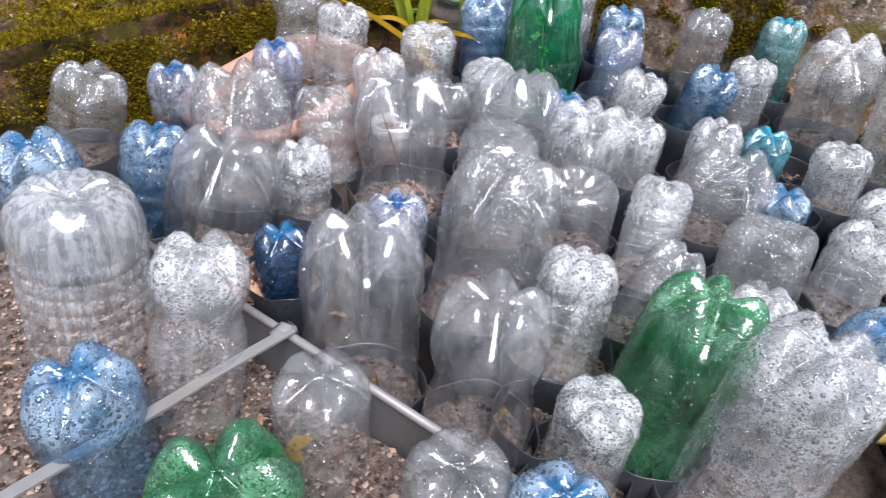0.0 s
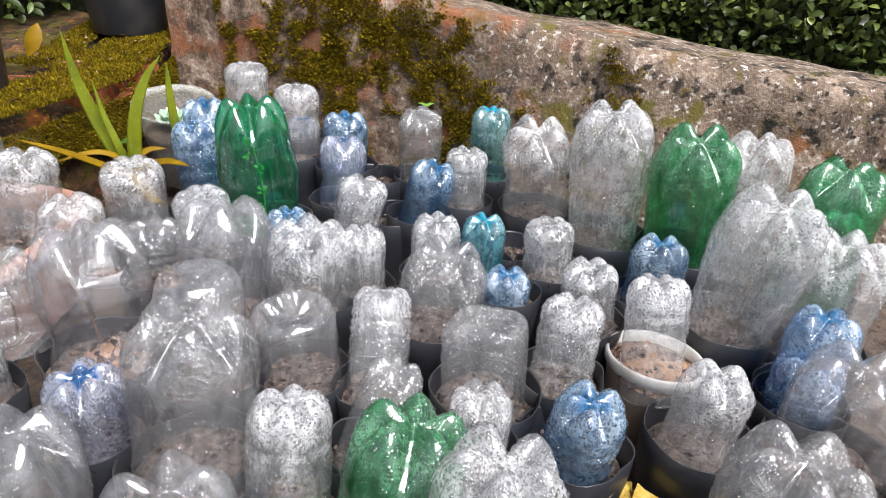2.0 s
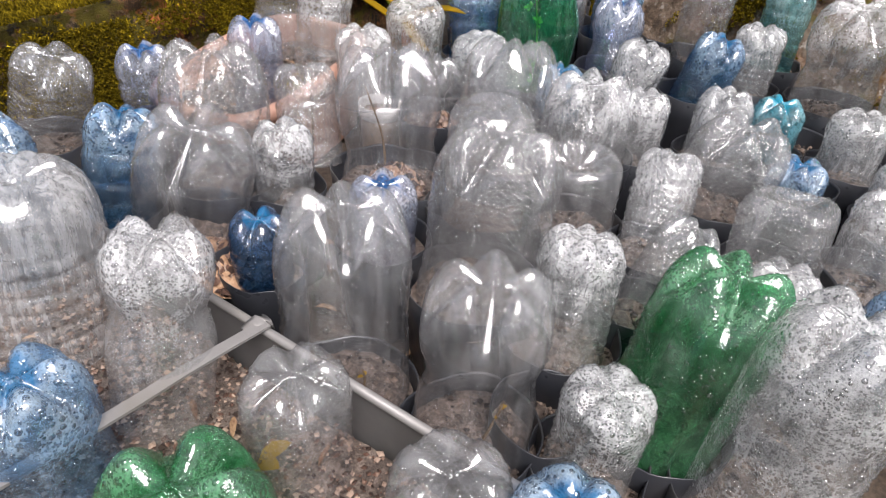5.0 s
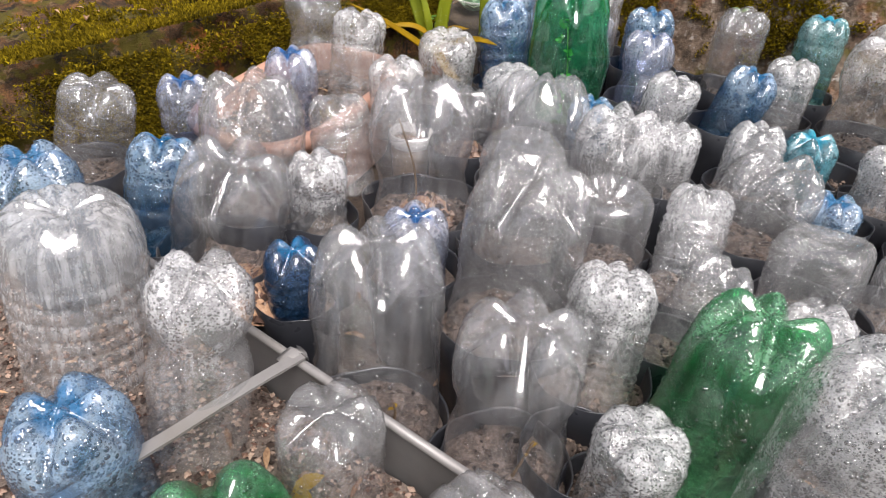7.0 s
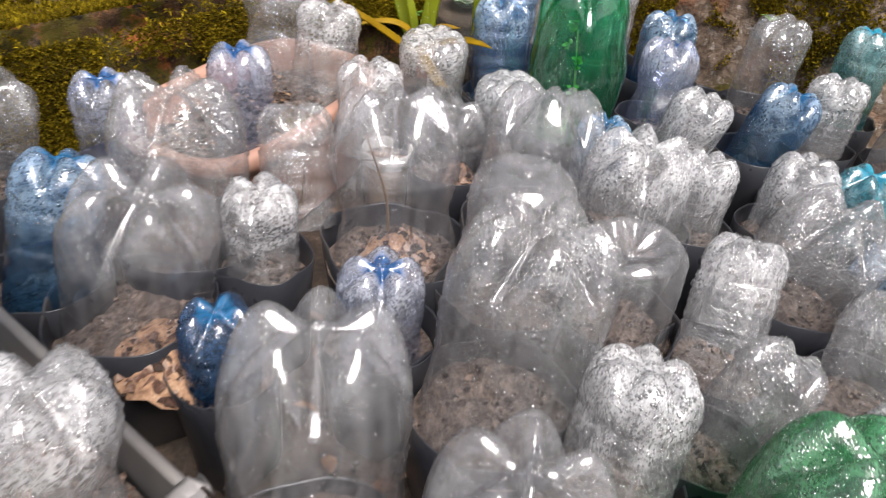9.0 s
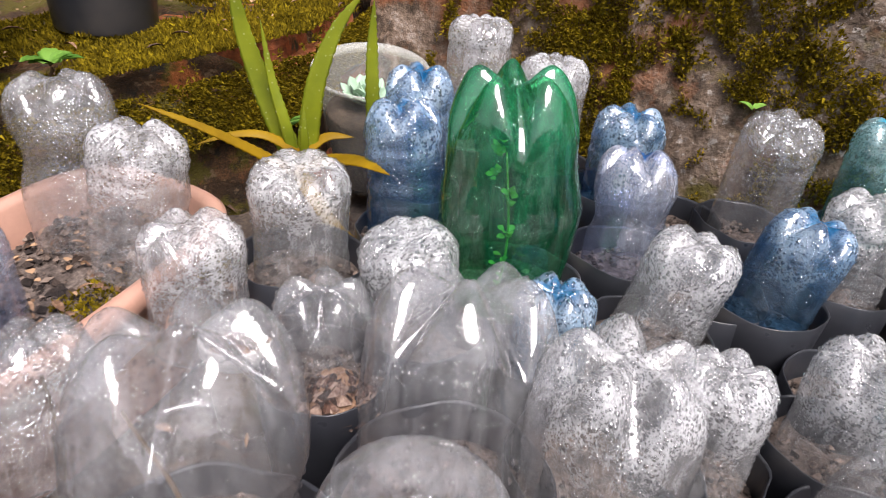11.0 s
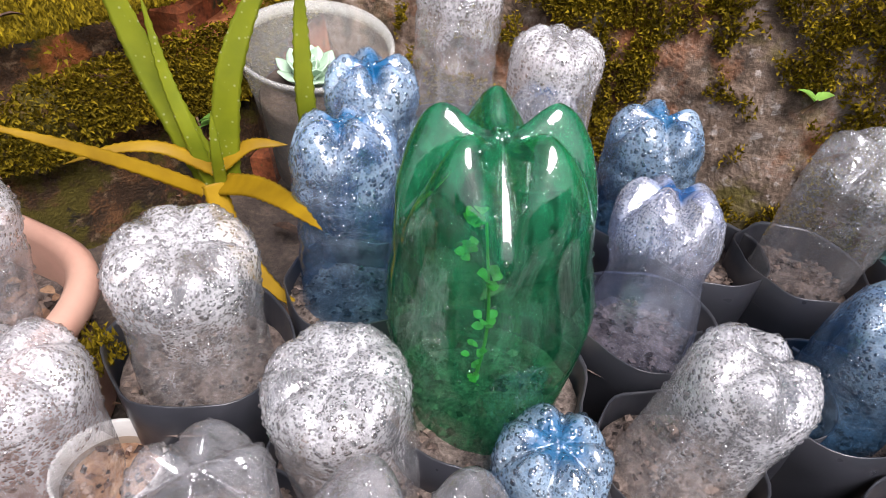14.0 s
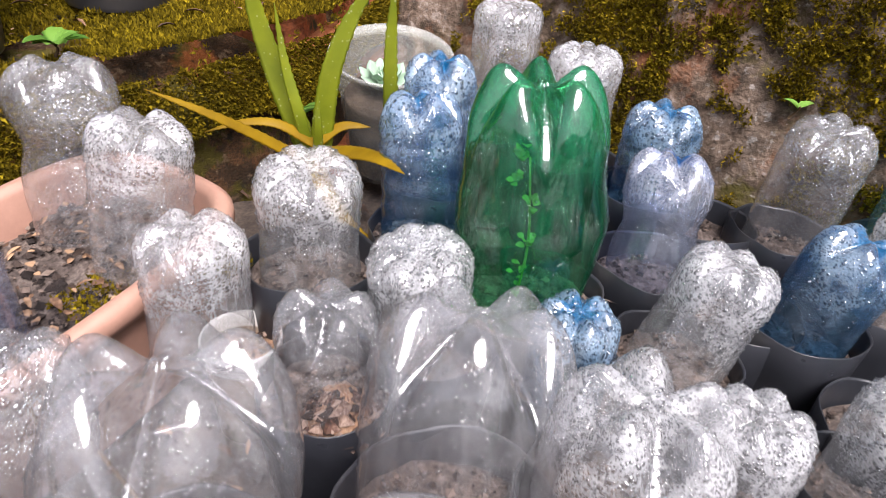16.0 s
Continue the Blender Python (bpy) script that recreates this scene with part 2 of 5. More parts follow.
def leafy(name, dark, light, roughness=0.45, scale=60, tips=None, through_light=0.35, bump=0.2, spec=0.5):
    """Living leaf: colour varies from leaf to leaf and along each one."""
    m, nt, out = material(name)
    tc = nt.nodes.new("ShaderNodeTexCoord")
    g = nt.nodes.new("ShaderNodeNewGeometry")
    n1 = node(nt, "ShaderNodeTexNoise", Scale=float(scale), Detail=4.0)
    nt.links.new(tc.outputs["Object"], n1.inputs["Vector"])
    v = mathn(nt, "ADD", mathn(nt, "MULTIPLY", n1.outputs[0], 0.5), mathn(nt, "MULTIPLY", g.outputs["Random Per Island"], 0.5))
    stops = [(0.25, dark), (0.7, light)] + ([(0.86, tips)] if tips else [])
    c = ramp(nt, v, stops)
    p = nt.nodes.new("ShaderNodeBsdfPrincipled")
    p.inputs["Roughness"].default_value = roughness
    p.inputs["Specular IOR Level"].default_value = spec
    nt.links.new(c, p.inputs["Base Color"])
    b = node(nt, "ShaderNodeBump", Strength=bump, Distance=0.001)
    nt.links.new(n1.outputs[0], b.inputs["Height"])
    nt.links.new(b.outputs[0], p.inputs["Normal"])
    tl = nt.nodes.new("ShaderNodeBsdfTranslucent")
    nt.links.new(c, tl.inputs["Color"])
    mx = node(nt, "ShaderNodeMixShader", Fac=through_light)
    nt.links.new(p.outputs[0], mx.inputs[1])
    nt.links.new(tl.outputs[0], mx.inputs[2])
    nt.links.new(mx.outputs[0], out.inputs[0])
    return m


def water_bead():
    m, nt, out = material("water_bead")
    lw = node(nt, "ShaderNodeLayerWeight", Blend=0.5)
    tr = node(nt, "ShaderNodeBsdfRefraction", Color=(0.97, 0.97, 0.98, 1), IOR=1.3, Roughness=0.02)
    gl = node(nt, "ShaderNodeBsdfGlossy", Roughness=0.08)
    clear = nt.nodes.new("ShaderNodeBsdfTransparent")
    drop = node(nt, "ShaderNodeMixShader", Fac=0.45)
    nt.links.new(tr.outputs[0], drop.inputs[1])
    nt.links.new(clear.outputs[0], drop.inputs[2])
    mx = nt.nodes.new("ShaderNodeMixShader")
    nt.links.new(mathn(nt, "ADD", mathn(nt, "MULTIPLY", mathn(nt, "POWER", lw.outputs["Facing"], 3.0), 0.75), 0.07, True), mx.inputs[0])
    nt.links.new(drop.outputs[0], mx.inputs[1])
    nt.links.new(gl.outputs[0], mx.inputs[2])
    nt.links.new(mx.outputs[0], out.inputs[0])
    return m


ROYAL = (0.0, 0.13, 0.31)
PET = {
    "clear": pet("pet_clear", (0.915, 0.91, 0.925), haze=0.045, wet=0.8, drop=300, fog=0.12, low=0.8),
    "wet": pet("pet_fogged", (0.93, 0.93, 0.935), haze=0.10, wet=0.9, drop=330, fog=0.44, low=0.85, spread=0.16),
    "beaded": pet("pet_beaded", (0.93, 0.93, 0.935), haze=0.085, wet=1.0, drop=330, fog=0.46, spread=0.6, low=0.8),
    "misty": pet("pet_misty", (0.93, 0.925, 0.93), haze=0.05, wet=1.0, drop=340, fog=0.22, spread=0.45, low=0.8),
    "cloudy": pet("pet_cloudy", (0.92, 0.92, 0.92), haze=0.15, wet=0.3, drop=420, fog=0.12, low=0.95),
    "violet": pet("pet_violet", (0.74, 0.79, 0.93), haze=0.12, wet=0.35, drop=380, body=(0.58, 0.66, 0.85), fog=0.25, core=(0.01, 0.10, 0.30)),
    "lightblue": pet("pet_light_blue", (0.46, 0.66, 0.88), haze=0.10, wet=0.9, drop=270, body=(0.16, 0.38, 0.68), fog=0.46, mist=(0.70, 0.86, 0.97), core=ROYAL),
    "blue": pet("pet_blue", (0.25, 0.47, 0.70), haze=0.12, wet=0.8, drop=300, body=(0.04, 0.20, 0.42), fog=0.42, mist=(0.62, 0.82, 0.97), core=ROYAL),
    "navy": pet("pet_navy", (0.14, 0.27, 0.45), haze=0.16, wet=0.4, drop=380, body=(0.012, 0.07, 0.17), fog=0.16, mist=(0.35, 0.52, 0.85), core=ROYAL),
    "teal": pet("pet_teal", (0.14, 0.6, 0.7), haze=0.2, wet=0.4, drop=380, body=(0.02, 0.36, 0.46), fog=0.3, mist=(0.6, 0.88, 0.92), core=(0.0, 0.3, 0.45)),
    "paleteal": pet("pet_pale_teal", (0.42, 0.76, 0.80), haze=0.14, wet=0.4, drop=380, body=(0.22, 0.58, 0.62), fog=0.35, mist=(0.75, 0.92, 0.93), core=(0.0, 0.32, 0.48)),
    "green": pet("pet_green", (0.22, 0.66, 0.38), haze=0.13, wet=0.5, drop=290, spread=0.4, body=(0.06, 0.42, 0.15), fog=0.26, mist=(0.42, 0.78, 0.52)),
    "darkgreen": pet("pet_dark_green", (0.30, 0.74, 0.52), haze=0.22, wet=0.25, drop=360, body=(0.022, 0.34, 0.15)),
}
BEAD = water_bead()
BLACK_BAG = sheet("black_nursery_plastic", (0.020, 0.021, 0.025), 0.34, dirt=(0.05, 0.045, 0.042))
WHITE_POT = sheet("white_translucent_plastic", (0.72, 0.71, 0.67), 0.4, see=0.25, dirt=(0.42, 0.37, 0.3))
CUP = sheet("milky_plastic", (0.78, 0.78, 0.74), 0.3, see=0.90, dirt=(0.5, 0.46, 0.38))
CUPRIM = sheet("milky_plastic_rim", (0.75, 0.75, 0.70), 0.3, see=0.74)
PINK = sheet("faded_terracotta_plastic", (0.36, 0.20, 0.145), 0.5, bump=0.25, dirt=(0.28, 0.18, 0.13))
ALU = sheet("weathered_aluminium", (0.20, 0.19, 0.185), 0.55, metallic=0.3, dirt=(0.16, 0.145, 0.13))
DULL_ALU = sheet("stained_aluminium", (0.12, 0.115, 0.112), 0.5, scale=60, metallic=0.3, dirt=(0.06, 0.052, 0.045))
SOIL = rough_surface("potting_soil", [(0.022, 0.016, 0.013), (0.095, 0.072, 0.06), (0.22, 0.175, 0.145)], 110, 480, 0.95, 1.0, 0.005)
TANSOIL = rough_surface("sawdust_soil", [(0.08, 0.045, 0.028), (0.26, 0.15, 0.09), (0.42, 0.28, 0.18)], 90, 420, 0.95, 0.9, 0.004)
EARTH = rough_surface("damp_earth", [(0.018, 0.014, 0.012), (0.06, 0.045, 0.035), (0.13, 0.095, 0.07)], 30, 260, 0.9, 0.9, 0.006)
CRUMB = rough_surface("soil_crumb", [(0.018, 0.013, 0.011), (0.06, 0.042, 0.033), (0.19, 0.14, 0.11)], 70, 400, 0.95, 0.5, 0.002, island=0.5)
GRAVEL = rough_surface("gravel_chip", [(0.025, 0.014, 0.010), (0.10, 0.05, 0.034), (0.30, 0.215, 0.165)], 60, 500, 0.8, 0.4, 0.001, island=0.65)
LITTER = rough_surface("dead_leaf", [(0.03, 0.018, 0.012), (0.12, 0.062, 0.034), (0.34, 0.21, 0.12)], 60, 300, 0.8, 0.4, 0.001, island=0.5)
CONCRETE = rough_surface("weathered_concrete", [(0.03, 0.022, 0.016), (0.14, 0.10, 0.072), (0.34, 0.265, 0.205)], 24, 190, 0.9, 1.0, 0.008,
                         spots=[((0.46, 0.42, 0.38), 85, 0.57), ((0.02, 0.016, 0.012), 34, 0.53), ((0.09, 0.075, 0.015), 14, 0.55), ((0.20, 0.085, 0.035), 7, 0.6)])
BRICK = rough_surface("old_red_brick", [(0.09, 0.03, 0.014), (0.30, 0.085, 0.03), (0.42, 0.17, 0.07)], 26, 220, 0.9, 0.9, 0.004,
                      spots=[((0.045, 0.04, 0.02), 18, 0.56), ((0.13, 0.115, 0.03), 24, 0.6)], obrand=0.15)
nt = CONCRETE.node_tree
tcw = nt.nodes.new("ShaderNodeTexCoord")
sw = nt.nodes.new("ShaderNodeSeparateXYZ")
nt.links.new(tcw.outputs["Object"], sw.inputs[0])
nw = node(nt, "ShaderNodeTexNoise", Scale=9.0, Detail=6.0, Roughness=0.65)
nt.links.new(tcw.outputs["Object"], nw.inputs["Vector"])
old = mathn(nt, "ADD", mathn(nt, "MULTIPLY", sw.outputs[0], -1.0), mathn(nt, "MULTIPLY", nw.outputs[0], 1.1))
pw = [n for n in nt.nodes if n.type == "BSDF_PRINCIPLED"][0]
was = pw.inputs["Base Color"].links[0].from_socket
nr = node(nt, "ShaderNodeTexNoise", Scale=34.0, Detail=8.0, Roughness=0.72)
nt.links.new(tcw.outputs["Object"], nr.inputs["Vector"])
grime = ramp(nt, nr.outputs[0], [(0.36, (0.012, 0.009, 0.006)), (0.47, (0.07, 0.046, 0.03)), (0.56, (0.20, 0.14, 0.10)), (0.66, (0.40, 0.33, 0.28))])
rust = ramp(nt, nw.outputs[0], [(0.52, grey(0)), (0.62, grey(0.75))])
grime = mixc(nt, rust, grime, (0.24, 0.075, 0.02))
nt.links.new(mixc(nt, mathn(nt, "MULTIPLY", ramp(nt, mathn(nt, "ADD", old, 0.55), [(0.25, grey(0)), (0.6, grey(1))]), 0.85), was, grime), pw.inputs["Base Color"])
OLDLEDGE = rough_surface("mossy_old_brickwork", [(0.010, 0.007, 0.004), (0.05, 0.026, 0.012), (0.19, 0.085, 0.03)], 32, 420, 0.92, 1.0, 0.01,
                         spots=[((0.07, 0.055, 0.006), 17, 0.47), ((0.30, 0.095, 0.025), 11, 0.60), ((0.14, 0.09, 0.05), 60, 0.58), ((0.018, 0.014, 0.009), 40, 0.56)])
POTSIDE = sheet("stained_pot_wall", (0.30, 0.235, 0.175), 0.45, see=0.1, dirt=(0.14, 0.10, 0.07))
MOSS = leafy("moss", (0.05, 0.038, 0.004), (0.24, 0.172, 0.009), 0.9, 22, (0.48, 0.36, 0.014), 0.25, spec=0.05)
ALOE = leafy("aloe_leaf", (0.05, 0.085, 0.006), (0.24, 0.27, 0.012), 0.32, 34, (0.36, 0.33, 0.03), 0.3)
nt = ALOE.node_tree
fleck = node(nt, "ShaderNodeTexVoronoi", Scale=190.0)
tca = nt.nodes.new("ShaderNodeTexCoord")
nt.links.new(tca.outputs["Object"], fleck.inputs["Vector"])
pa = [n for n in nt.nodes if n.type == "BSDF_PRINCIPLED"][0]
nt.links.new(mixc(nt, ramp(nt, fleck.outputs["Distance"], [(0.10, grey(0.55)), (0.2, grey(0))]), pa.inputs["Base Color"].links[0].from_socket, (0.5, 0.52, 0.3)), pa.inputs["Base Color"])
ALOEDRY = leafy("aloe_leaf_yellowing", (0.10, 0.05, 0.004), (0.27, 0.165, 0.005), 0.45, 45, (0.18, 0.06, 0.015), 0.15, spec=0.12)
HEDGE = leafy("hedge_leaf", (0.018, 0.032, 0.008), (0.10, 0.14, 0.028), 0.42, 30, (0.34, 0.38, 0.09), 0.3)
SPROUT = leafy("seedling_leaf", (0.12, 0.28, 0.04), (0.3, 0.52, 0.1), 0.4, 60, None, 0.45)
WEED = leafy("weed_leaf", (0.05, 0.14, 0.015), (0.17, 0.33, 0.05), 0.45, 50, None, 0.35)
SUCC = leafy("succulent_leaf", (0.22, 0.36, 0.24), (0.42, 0.55, 0.40), 0.5, 60, None, 0.2)
UNSEEN_WALL = rough_surface("unseen_wall_render", [(0.07, 0.065, 0.055), (0.13, 0.12, 0.10), (0.2, 0.185, 0.16)], 5, 60, 0.9, 0.6, 0.01)
PETAL = leafy("white_petal", (0.75, 0.75, 0.72), (0.85, 0.85, 0.82), 0.5, 40, None, 0.3)
STEM = rough_surface("dry_stem", [(0.05, 0.03, 0.015), (0.16, 0.10, 0.05)], 90, 400, 0.85, 0.4, 0.001)
STICK = rough_surface("lichen_branch", [(0.20, 0.10, 0.02), (0.5, 0.33, 0.06), (0.62, 0.48, 0.14)], 70, 300, 0.85, 0.9, 0.003)
SHADE = rough_surface("foliage_shade", [(0.008, 0.012, 0.006), (0.025, 0.03, 0.012), (0.05, 0.045, 0.025)], 20, 120, 0.95, 1.0, 0.02)


# ---- mesh helpers ----
def mesh_of(name, verts, faces, mats, smooth=True, slots=None):
    me = bpy.data.meshes.new(name)
    me.from_pydata([tuple(v) for v in verts], [], [tuple(f) for f in faces])
    for mt in (mats if isinstance(mats, (list, tuple)) else [mats]):
        me.materials.append(mt)
    if smooth:
        me.polygons.foreach_set("use_smooth", [True] * len(me.polygons))
    if slots is not None:
        me.polygons.foreach_set("material_index", slots)
    me.update()
    return me


def put(name, me, m=None, parent=None, label="", category="", group="", kind=""):
    ob = new(name, me)
    if parent is not None:
        ob.parent = parent
    if m is not None:
        ob.matrix_basis = m
    return tagged(ob, label, category, group, kind)


def grid_faces(nu, nv, wrap=False):
    f = []
    for i in range(nu - 1):
        for j in range(nv if wrap else nv - 1):
            k = (j + 1) % nv
            f.append((i * nv + j, i * nv + k, (i + 1) * nv + k, (i + 1) * nv + j))
    return f


def lathe(profile, seg=40, wobble=0.0, seed=0, squash=None):
    """Rings of a turned profile [(r, z), ...]; wobble bends the walls softly."""
    v = []
    for r, z in profile:
        for j in range(seg):
            a = 2 * math.pi * j / seg
            w = 1 + wobble * noise.noise((1.6 * math.cos(a) + 7 * seed, 1.6 * math.sin(a), 9 * z + seed))
            v.append((r * w * math.cos(a), r * w * math.sin(a), z + (0.35 * wobble * r * noise.noise((2 * math.cos(a), 2 * math.sin(a), seed + 5.0)) if z > 0.03 else 0)))
    return v, grid_faces(len(profile), seg, True)


def ground_z(y):
    return 0.1 * (min(max(y, -0.5), 1.35) - 0.4)


def soil_z(y):
    return ground_z(y) + 0.08


# ---- the kinds of things ----
FOOT = ((0, -0.15), (0.065, -0.135), (0.1, -0.175), (0.2, -0.165), (0.33, -0.085), (0.46, -0.015), (0.57, 0.0), (0.69, -0.06), (0.8, -0.185), (0.9, -0.385), (0.97, -0.66), (1.0, -1.15))
DALE = ((0, -0.15), (0.065, -0.135), (0.1, -0.175), (0.2, -0.225), (0.33, -0.315), (0.46, -0.42), (0.58, -0.515), (0.695, -0.60), (0.805, -0.69), (0.9, -0.795), (0.965, -0.93), (1.0, -1.17))
FLAT = ((0, -0.24), (0.06, -0.23), (0.12, -0.29), (0.3, -0.26), (0.5, -0.165), (0.64, -0.05), (0.735, 0.0), (0.825, -0.02), (0.915, -0.09), (0.97, -0.2), (1.0, -0.34), (1.0, -0.6))


DOME = ((0, -0.10), (0.06, -0.085), (0.12, -0.13), (0.25, -0.075), (0.4, -0.02), (0.55, -0.01), (0.7, -0.06), (0.82, -0.15), (0.91, -0.28), (0.97, -0.45), (1.0, -0.68), (1.0, -0.9))


def smooth_profile(points, n):
    """n points of a smooth line through the given (radius, height) pairs, as two rows."""
    p = np.array(points).T
    p = np.hstack([2 * p[:, :1] - p[:, 1:2], p, 2 * p[:, -1:] - p[:, -2:-1]])
    u = np.linspace(0, len(points) - 1, n)
    i = np.minimum(u.astype(int), len(points) - 2)
    t = u - i
    a, b, c, d = p[:, i], p[:, i + 1], p[:, i + 2], p[:, i + 3]
    out = 0.5 * (2 * b + (c - a) * t + (2 * a - 5 * b + 4 * c - d) * t * t + (3 * b - a - 3 * c + d) * t ** 3)
    out[0] = np.clip(out[0], 0, 1)
    return out


def bottle_grid(r, length, style, lobes, seed, cap=1.0, face=0.0):
    """Points of an upturned, cut bottle: rings from the gate in its base down to the cut edge; z runs down from 0."""
    rnd = random.Random(seed)
    nu, nb, seg = (46, 44, 130) if r > 0.038 else (42, 34, 96)
    if style == "jug":
        nb = 84
    a, b = (FLAT, FLAT) if style in ("flat", "square") else (DOME, DOME) if style in ("jug", "dome") else (FOOT, DALE)
    foot, dale = smooth_profile(a, nu), smooth_profile(b, nu)
    half = math.pi / lobes
    turn = math.pi / lobes + math.pi / 2 + (rnd.random() - 0.5) * (0.4 if lobes == 5 else 2.0) + face
    th = np.linspace(0, 2 * math.pi, seg, endpoint=False)
    # narrow straps between the feet, whose rounded flanks rise from a crease; the mesh is finest along them
    th = th + 0.6 * half / math.pi * np.sin((th + turn) * lobes)
    gap = np.abs((th + turn) % (2 * half) - half) / half
    w = np.sin(0.5 * math.pi * np.clip((gap - 0.12) / 0.88, 0, 1))[None, :] ** (0.6 + 0.2 * np.exp(-(((foot[0] - 0.55) / 0.2) ** 2)))[:, None]
    if lobes > 5:
        soft = 0.3 if lobes == 6 else 0.6
        dale = (1 - soft) * dale + soft * foot
    rad = foot[0][:, None] * w + dale[0][:, None] * (1 - w)
    z = (foot[1][:, None] * w + dale[1][:, None] * (1 - w)) * cap
    if style in ("flat", "jug"):
        ribs = 8 if style == "flat" else 12
        swirl = 0 if style == "flat" else 2.0
        z += (0.075 if style == "flat" else 0.055) * np.cos(ribs * th[None, :] + swirl * rad * 3) * np.clip(1 - np.abs(rad - 0.5) / 0.4, 0, 1)
    z_end = z[-1].mean()
    s = np.linspace(0, 1, nb + 1)[1:] * (length / r + z_end)
    prof = np.ones(nb)
    if style == "pear":
        rad *= 0.86
        prof = 1 - 0.14 * np.exp(-((s / 0.55) ** 1.6)) - 0.31 * np.clip((s - 0.7) / (s[-1] - 0.7), 0, 1) ** 1.2 - 0.012 * np.exp(-(((s - 1.9) / 0.04) ** 2))
    elif style == "waist":
        prof += 0.022 * np.exp(-(((s - 0.16) / 0.04) ** 2)) - 0.015 * np.exp(-(((s - 0.24) / 0.04) ** 2))
        prof -= 0.15 * np.exp(-(((s - 0.72) / 0.45) ** 2))
    elif style == "ring":
        prof += 0.022 * np.sin(2 * math.pi * s / 0.26) * np.clip(s * 2, 0, 1) - 0.05 * np.exp(-(((s - 0.18) / 0.1) ** 2))
    elif style == "groove":
        prof += -0.055 * np.exp(-(((s - 0.25) / 0.09) ** 2)) - 0.04 * np.exp(-(((s - 1.1) / 0.12) ** 2)) - 0.04 * np.exp(-(((s - 1.6) / 0.12) ** 2))
    elif style == "jug":
        prof += 0.05 * (np.abs(np.sin(math.pi * s / 0.30)) ** 0.5 - 0.6)
    elif style == "taper":
        prof -= 0.17 * (s / s[-1]) ** 1.5
    elif style in ("plain", "petal"):
        prof -= 0.035 * np.exp(-(((s - 0.8) / 0.5) ** 2)) + 0.02 * np.exp(-(((s - 1.5) / 0.05) ** 2))
    body_r = np.repeat(prof[:, None], seg, 1)
    body_z = np.repeat((z_end - s)[:, None], seg, 1)
    # the body starts where the rounded base ends
    fade = np.exp(-s / 0.35)[:, None]
    body_z = body_z + fade * (z[-1][None, :] - z_end)
    rad = np.vstack([rad, body_r])
    z = np.vstack([z, body_z])
    if style == "square":
        t4 = th + math.pi / 4
        q = (np.abs(np.cos(t4)) ** 5 + np.abs(np.sin(t4)) ** 5) ** (-0.2)
        z += (0.05 * np.cos(4 * th)[None, :] + 0.02) * np.clip(1 - np.abs(rad - 0.42) / 0.36, 0, 1)
        z -= 0.16 * np.clip((q - 1.0)[None, :], 0, 1) * np.clip((rad - 0.6) / 0.3, 0, 1) * (z > -0.4)
        rad = rad * (q * 0.93)[None, :]
    # soft dents
    ph = rnd.random() * 40
    for i in range(rad.shape[0]):
        for j in range(0, seg):
            d = noise.noise((1.3 * math.cos(th[j]) + ph, 1.3 * math.sin(th[j]), z[i, j] * 1.1))
            d2 = noise.noise((3.1 * math.cos(th[j]) - ph, 3.1 * math.sin(th[j]), z[i, j] * 3.0))
            amp = min(1.0, rad[i, j] * 1.2)
            rad[i, j] += (0.035 * d + 0.012 * d2) * amp
            z[i, j] += 0.02 * d2 * (1 if i < nu else 0)
    x, y = rad * np.cos(th)[None, :] * r, rad * np.sin(th)[None, :] * r
    return np.stack([x, y, z * r], 2)


def bead_mesh(grid, count, seed, lower=0.75):
    """Drops of water standing on the upper part of a bottle, of mixed sizes."""
    rs = np.random.RandomState(seed)
    nu, nv = grid.shape[:2]
    top = int(nu * lower)
    i = np.clip((rs.rand(count * 2) ** 0.8 * (top - 8)).astype(int) + 4, 4, nu - 2)
    j = rs.randint(0, nv, count * 2)
    area = np.linalg.norm(grid[i, j][:, :2], axis=1)
    keep = rs.rand(count * 2) < area / area.max()
    i, j = i[keep][:count], j[keep][:count]
    p, a, c = grid[i, j], grid[i + 1, j] - grid[i, j], grid[i, (j + 1) % nv] - grid[i, j]
    p = p + a * rs.rand(len(i), 1) + c * rs.rand(len(i), 1)
    n = np.cross(a, c)
    n /= np.linalg.norm(n, axis=1)[:, None] + 1e-9
    out = np.sign((n[:, :2] * p[:, :2]).sum(1) + n[:, 2] * 0.02)
    n *= np.where(out == 0, 1, out)[:, None]
    e = np.cross(n, (0.31, 0.7, 0.2))
    e /= np.linalg.norm(e, axis=1)[:, None]
    f = np.cross(n, e)
    size = (0.0004 + 0.0016 * rs.rand(len(i)) ** 3)[:, None]
    dome = [(math.cos(t), math.sin(t), 0.0) for t in np.linspace(0, 6.283, 7)[:-1]] + \
           [(0.72 * math.cos(t + 0.5), 0.72 * math.sin(t + 0.5), 0.45) for t in np.linspace(0, 6.283, 7)[:-1]] + [(0, 0, 0.65)]
    verts, faces = [], []
    for q in dome:
        verts.append(p + size * (e * q[0] + f * q[1] + n * q[2]) + n * 0.0001)
    verts = np.stack(verts, 1).reshape(-1, 3)
    for b in range(len(i)):
        o = b * 13
        for t in range(6):
            t2 = (t + 1) % 6
            faces += [(o + t, o + t2, o + 6 + t), (o + t2, o + 6 + t2, o + 6 + t), (o + 6 + t, o + 6 + t2, o + 12)]
    return verts, faces


